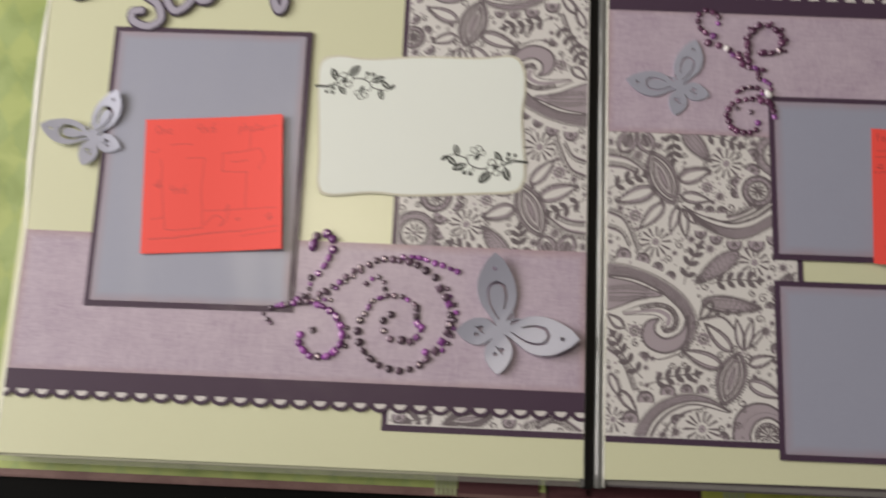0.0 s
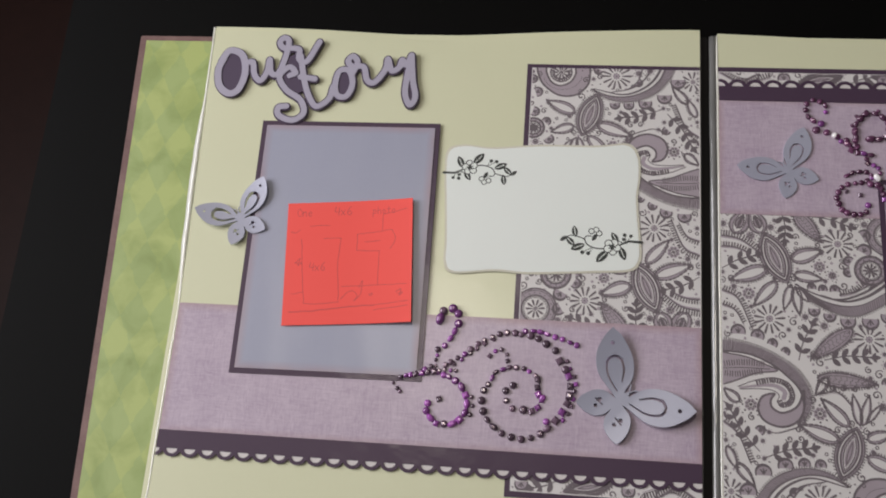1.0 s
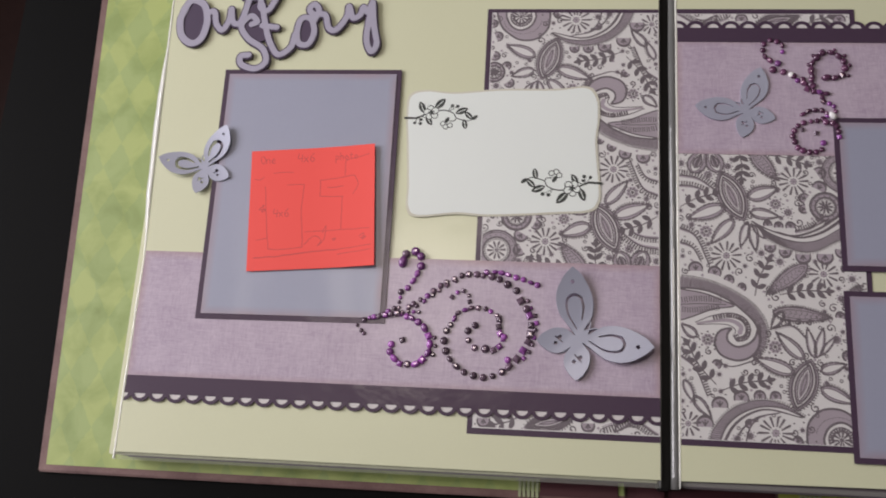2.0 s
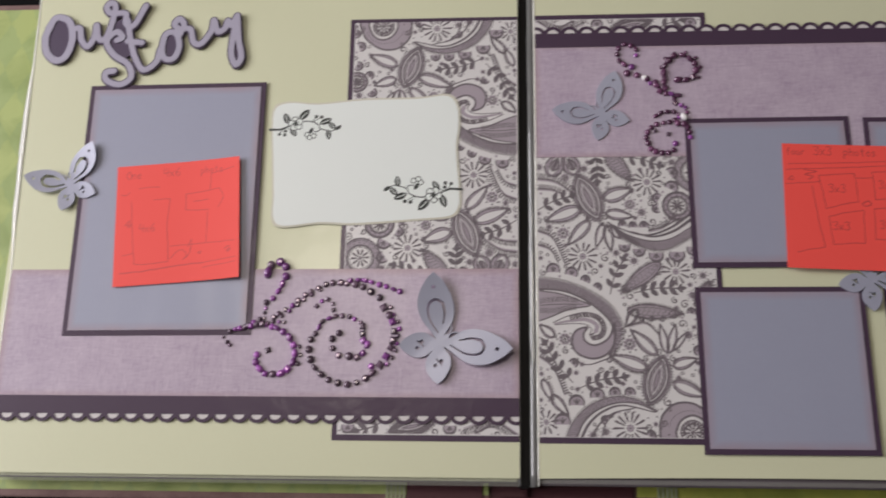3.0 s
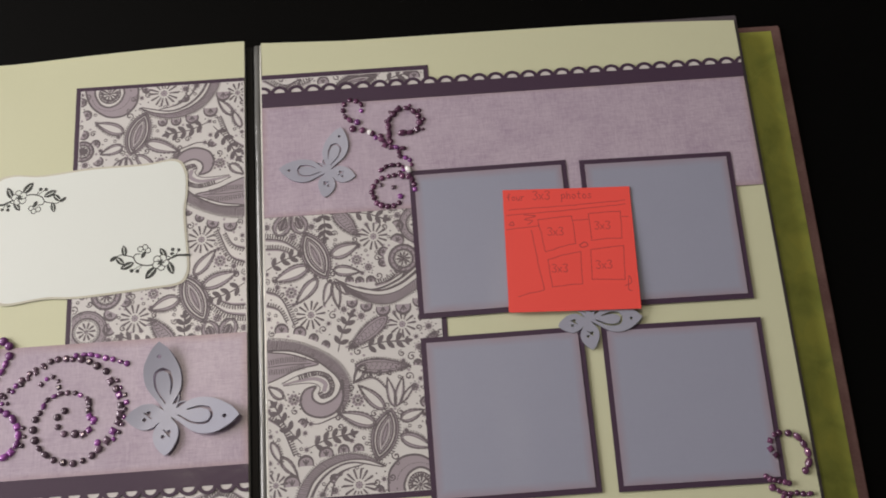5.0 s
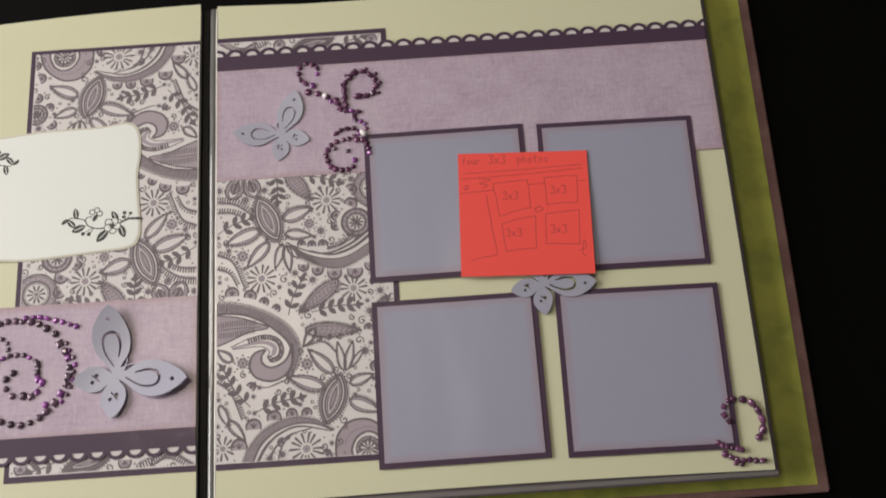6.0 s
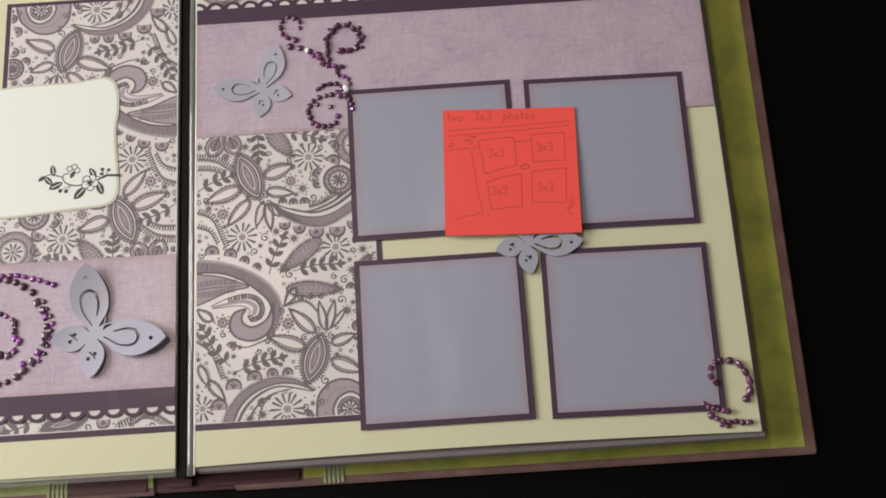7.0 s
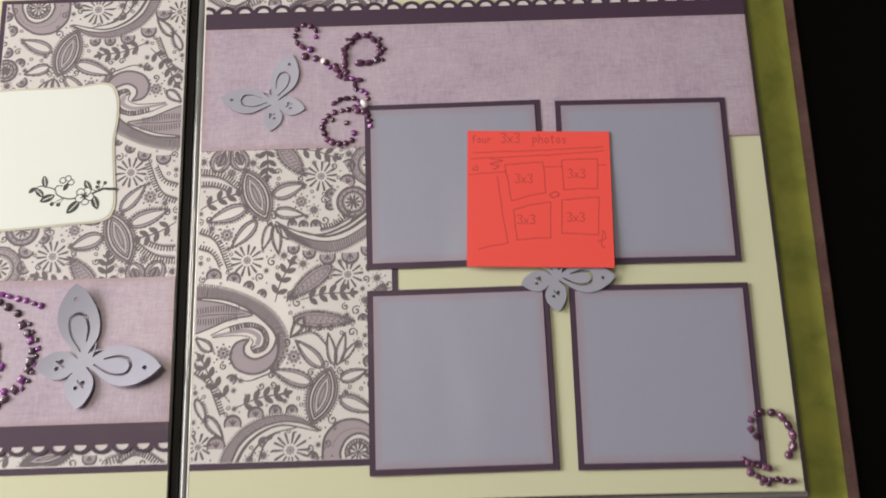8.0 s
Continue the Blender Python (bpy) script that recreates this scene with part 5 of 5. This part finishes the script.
# ---- sticky notes with pencil sketches ----
def sticky(x, y, z, turn, curl, label, lines, words, lead=PENCIL):
    """A coral note whose free edges lift; lines: pencil strokes in its own millimetres from its lower left corner."""
    s, n = 76.2, 24
    def height(u, v):
        return curl[0] * max(0.0, (u - 0.45) / 0.55) ** 2 + curl[1] * max(0.0, (0.85 - v) / 0.85) ** 0.9 + 0.12
    bm = bmesh.new()
    top = [[bm.verts.new(((i / n - 0.5) * s * MM, (j / n - 0.5) * s * MM, (height(i / n, j / n) + 0.15) * MM)) for j in range(n + 1)] for i in range(n + 1)]
    low = [[bm.verts.new(((i / n - 0.5) * s * MM, (j / n - 0.5) * s * MM, height(i / n, j / n) * MM)) for j in range(n + 1)] for i in range(n + 1)]
    for i in range(n):
        for j in range(n):
            bm.faces.new((top[i][j], top[i + 1][j], top[i + 1][j + 1], top[i][j + 1]))
            bm.faces.new((low[i][j], low[i][j + 1], low[i + 1][j + 1], low[i + 1][j]))
    for k in range(n):
        for a, b, c, d in ((k, 0, k + 1, 0), (k + 1, n, k, n), (0, k + 1, 0, k), (n, k, n, k + 1)):
            bm.faces.new((low[a][b], low[c][d], top[c][d], top[a][b]))
    ob = empty("sticky_note", label, "note", "sticky notes")
    ob.matrix_basis = pose(x * MM, y * MM, z * MM, 0, 0, turn)
    part("note_paper", bm, NOTE, ob)
    pen = Canvas(0, s, 0, s, 0.16)
    for w, pts in lines:
        pts = np.array(pts, float)
        path = spline(pts, 1.2)
        jig = np.array([(noise.noise(Vector((p[0] * 0.2, p[1] * 0.2, 1))), noise.noise(Vector((p[0] * 0.2, p[1] * 0.2, 5)))) for p in path]) * 0.35
        pen.stroke(path + jig, w)
    for wx, wy, size, text in words:
        handwriting(pen, wx, wy, size, text)
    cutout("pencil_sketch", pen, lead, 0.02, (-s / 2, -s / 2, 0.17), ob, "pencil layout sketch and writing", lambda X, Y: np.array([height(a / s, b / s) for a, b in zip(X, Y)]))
    return ob


GLYPHS = {
    "3": [[(0, 9), (3, 10), (5, 8), (2.5, 5.5), (5, 3), (3, 0), (0, 1)]],
    "4": [[(1, 10), (0, 4.5), (5.5, 4.5)], [(4.5, 9), (4, 0)]],
    "6": [[(4.5, 10), (1, 6), (0.5, 2), (3, 0), (5, 2.5), (3, 5), (1, 3.5)]],
    "x": [[(0, 6), (4.5, 0)], [(4.5, 6), (0, 0)]],
    "p": [[(0.5, 6), (0.3, -4)], [(0.5, 5), (3, 6.2), (4.5, 4), (3, 1), (0.6, 1.5)]],
    "h": [[(0.5, 10), (0.4, 0)], [(0.5, 4), (3, 6), (4.3, 4), (4.4, 0)]],
    "o": [[(2.5, 6), (0.3, 3.5), (2.2, 0), (4.6, 2.6), (2.5, 6)]],
    "t": [[(2.2, 9.5), (2, 1.5), (3.8, 0.2)], [(0.2, 6.3), (4.2, 6.6)]],
    "s": [[(4, 5.5), (1.5, 6), (1, 4), (3.6, 2.4), (2.5, 0), (0.3, 0.6)]],
    "n": [[(0.5, 6), (0.4, 0)], [(0.5, 4), (3, 6), (4.3, 4), (4.4, 0)]],
    "e": [[(0.6, 3), (4, 3.6), (2.8, 6), (0.5, 3.8), (1.6, 0.2), (4.3, 0.8)]],
    "f": [[(4.2, 9.5), (2.2, 9.6), (1.8, 0)], [(0.2, 5.6), (3.8, 6)]],
    "u": [[(0.4, 6), (0.6, 1.4), (2.4, 0), (4, 2), (4.2, 6)], [(4.2, 6), (4.4, 0)]],
    "r": [[(0.5, 6), (0.4, 0)], [(0.5, 3.8), (2.4, 6), (4, 5.4)]],
    "O": [[(3, 10), (0, 6), (2.5, 0), (6, 4), (3, 10)]],
    "l": [[(1, 10), (1, 0)]],
}


def handwriting(pen, x, y, size, text):
    for ch in text:
        for pts in GLYPHS.get(ch, []):
            pen.stroke(spline([(x + px * size / 10, y + py * size / 10) for px, py in pts], 0.6), 0.45)
        x += size * (0.66 if ch != " " else 0.5)


def quad(x0, y0, x1, y1, x2, y2, x3, y3):
    return [(0.42, [(a, b), ((a + c) / 2, (b + d) / 2 + 0.3), (c, d)]) for a, b, c, d in ((x0, y0, x1, y1), (x1, y1, x2, y2), (x2, y2, x3, y3), (x3, y3, x0, y0))]


sticky(
    185.7, 154.2, 2.2, -2.4, (0.5, 1.9), "coral sticky note with pencil sketch of four squares",
    quad(20, 56.5, 40.5, 58.5, 41.5, 41, 23.5, 36.5) + quad(50.5, 59.5, 69.5, 60.5, 69, 43.5, 51, 42.5) + quad(24.5, 31.5, 44, 36, 43.5, 16, 26, 14.5) + quad(50, 37, 69.5, 38.5, 68.5, 17.5, 49.5, 18.5)
    + [(0.4, [(3, 63.5), (35, 65), (73, 67.5)]), (0.4, [(2, 60), (35, 62), (73, 65)]), (0.4, [(1, 51), (12, 52), (21, 53)]), (0.4, [(41, 55.5), (50, 56)]), (0.4, [(70, 57), (74, 57)]), (0.42, [(16, 50), (18.5, 30), (21.5, 13)]), (0.4, [(21.5, 13), (12, 11), (6, 9.5)]), (0.45, [(68, 14), (72, 16), (71, 20), (70, 12), (72, 11)]), (0.5, [(12, 60), (19, 59), (12, 57), (17, 56), (14, 54)]), (0.5, [(3, 54), (5, 56), (5.5, 53.5), (3, 54)]), (0.6, [(43.5, 40), (47, 41.5), (48.5, 39.5), (45, 38.5), (43.5, 40)])],
    [(18, 69.5, 5.5, "3x3"), (35, 69.5, 4.8, "photos"), (2.5, 69.3, 4.2, "four"), (25.5, 46.5, 5, "3x3"), (53.5, 49.5, 5, "3x3"), (26.5, 23.5, 5, "3x3"), (52.5, 25, 5, "3x3")],
)
sticky(
    -208.8, 147.6, 2.0, 4.2, (2.6, 1.0), "coral sticky note with pencil sketch of one tall frame",
    [(0.42, [(9.5, 53), (10.5, 35), (12.5, 13)]), (0.42, [(12.5, 13), (22, 12.6), (33, 13.5)]), (0.42, [(33, 13.5), (32, 35), (33, 53)]), (0.4, [(33, 53), (26, 53), (23, 53)]), (0.42, [(43, 45), (43, 55)]), (0.42, [(43, 55), (54, 56), (64, 57)]), (0.42, [(64, 57), (66, 51), (63, 45)]), (0.42, [(43, 45), (52, 44), (57, 44)]), (0.4, [(58, 57), (58.5, 67)]), (0.4, [(58.5, 67), (73, 70)]), (0.4, [(56.5, 44), (56, 23)]), (0.4, [(34, 23), (54, 23), (73, 23)]), (0.7, [(4, 8), (20, 8.6), (40, 10.5), (54, 11)]), (0.4, [(54, 8), (74, 10)]), (0.4, [(54, 11), (74, 13)]), (0.4, [(5, 19), (12, 20)]), (0.45, [(34, 15), (40, 20), (44, 17), (42, 14), (46, 18), (47, 26), (45, 22)]), (0.5, [(51, 17.5), (53, 18), (52, 16.5), (51, 17.5)]), (0.5, [(67, 18), (70, 20), (69, 16), (71, 18), (68, 17)]), (0.5, [(6, 38), (9, 41), (8, 36.5), (10, 38), (6, 38)]), (0.45, [(48, 50), (57, 50.5)]), (0.4, [(3, 58), (6, 57), (8, 59)]), (0.4, [(14, 61), (20, 61.5), (26, 61)])],
    [(6, 67.5, 5, "One"), (29, 67.5, 5.5, "4x6"), (52, 67.5, 4.4, "photo"), (15, 33, 5, "4x6")],
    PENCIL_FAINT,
)
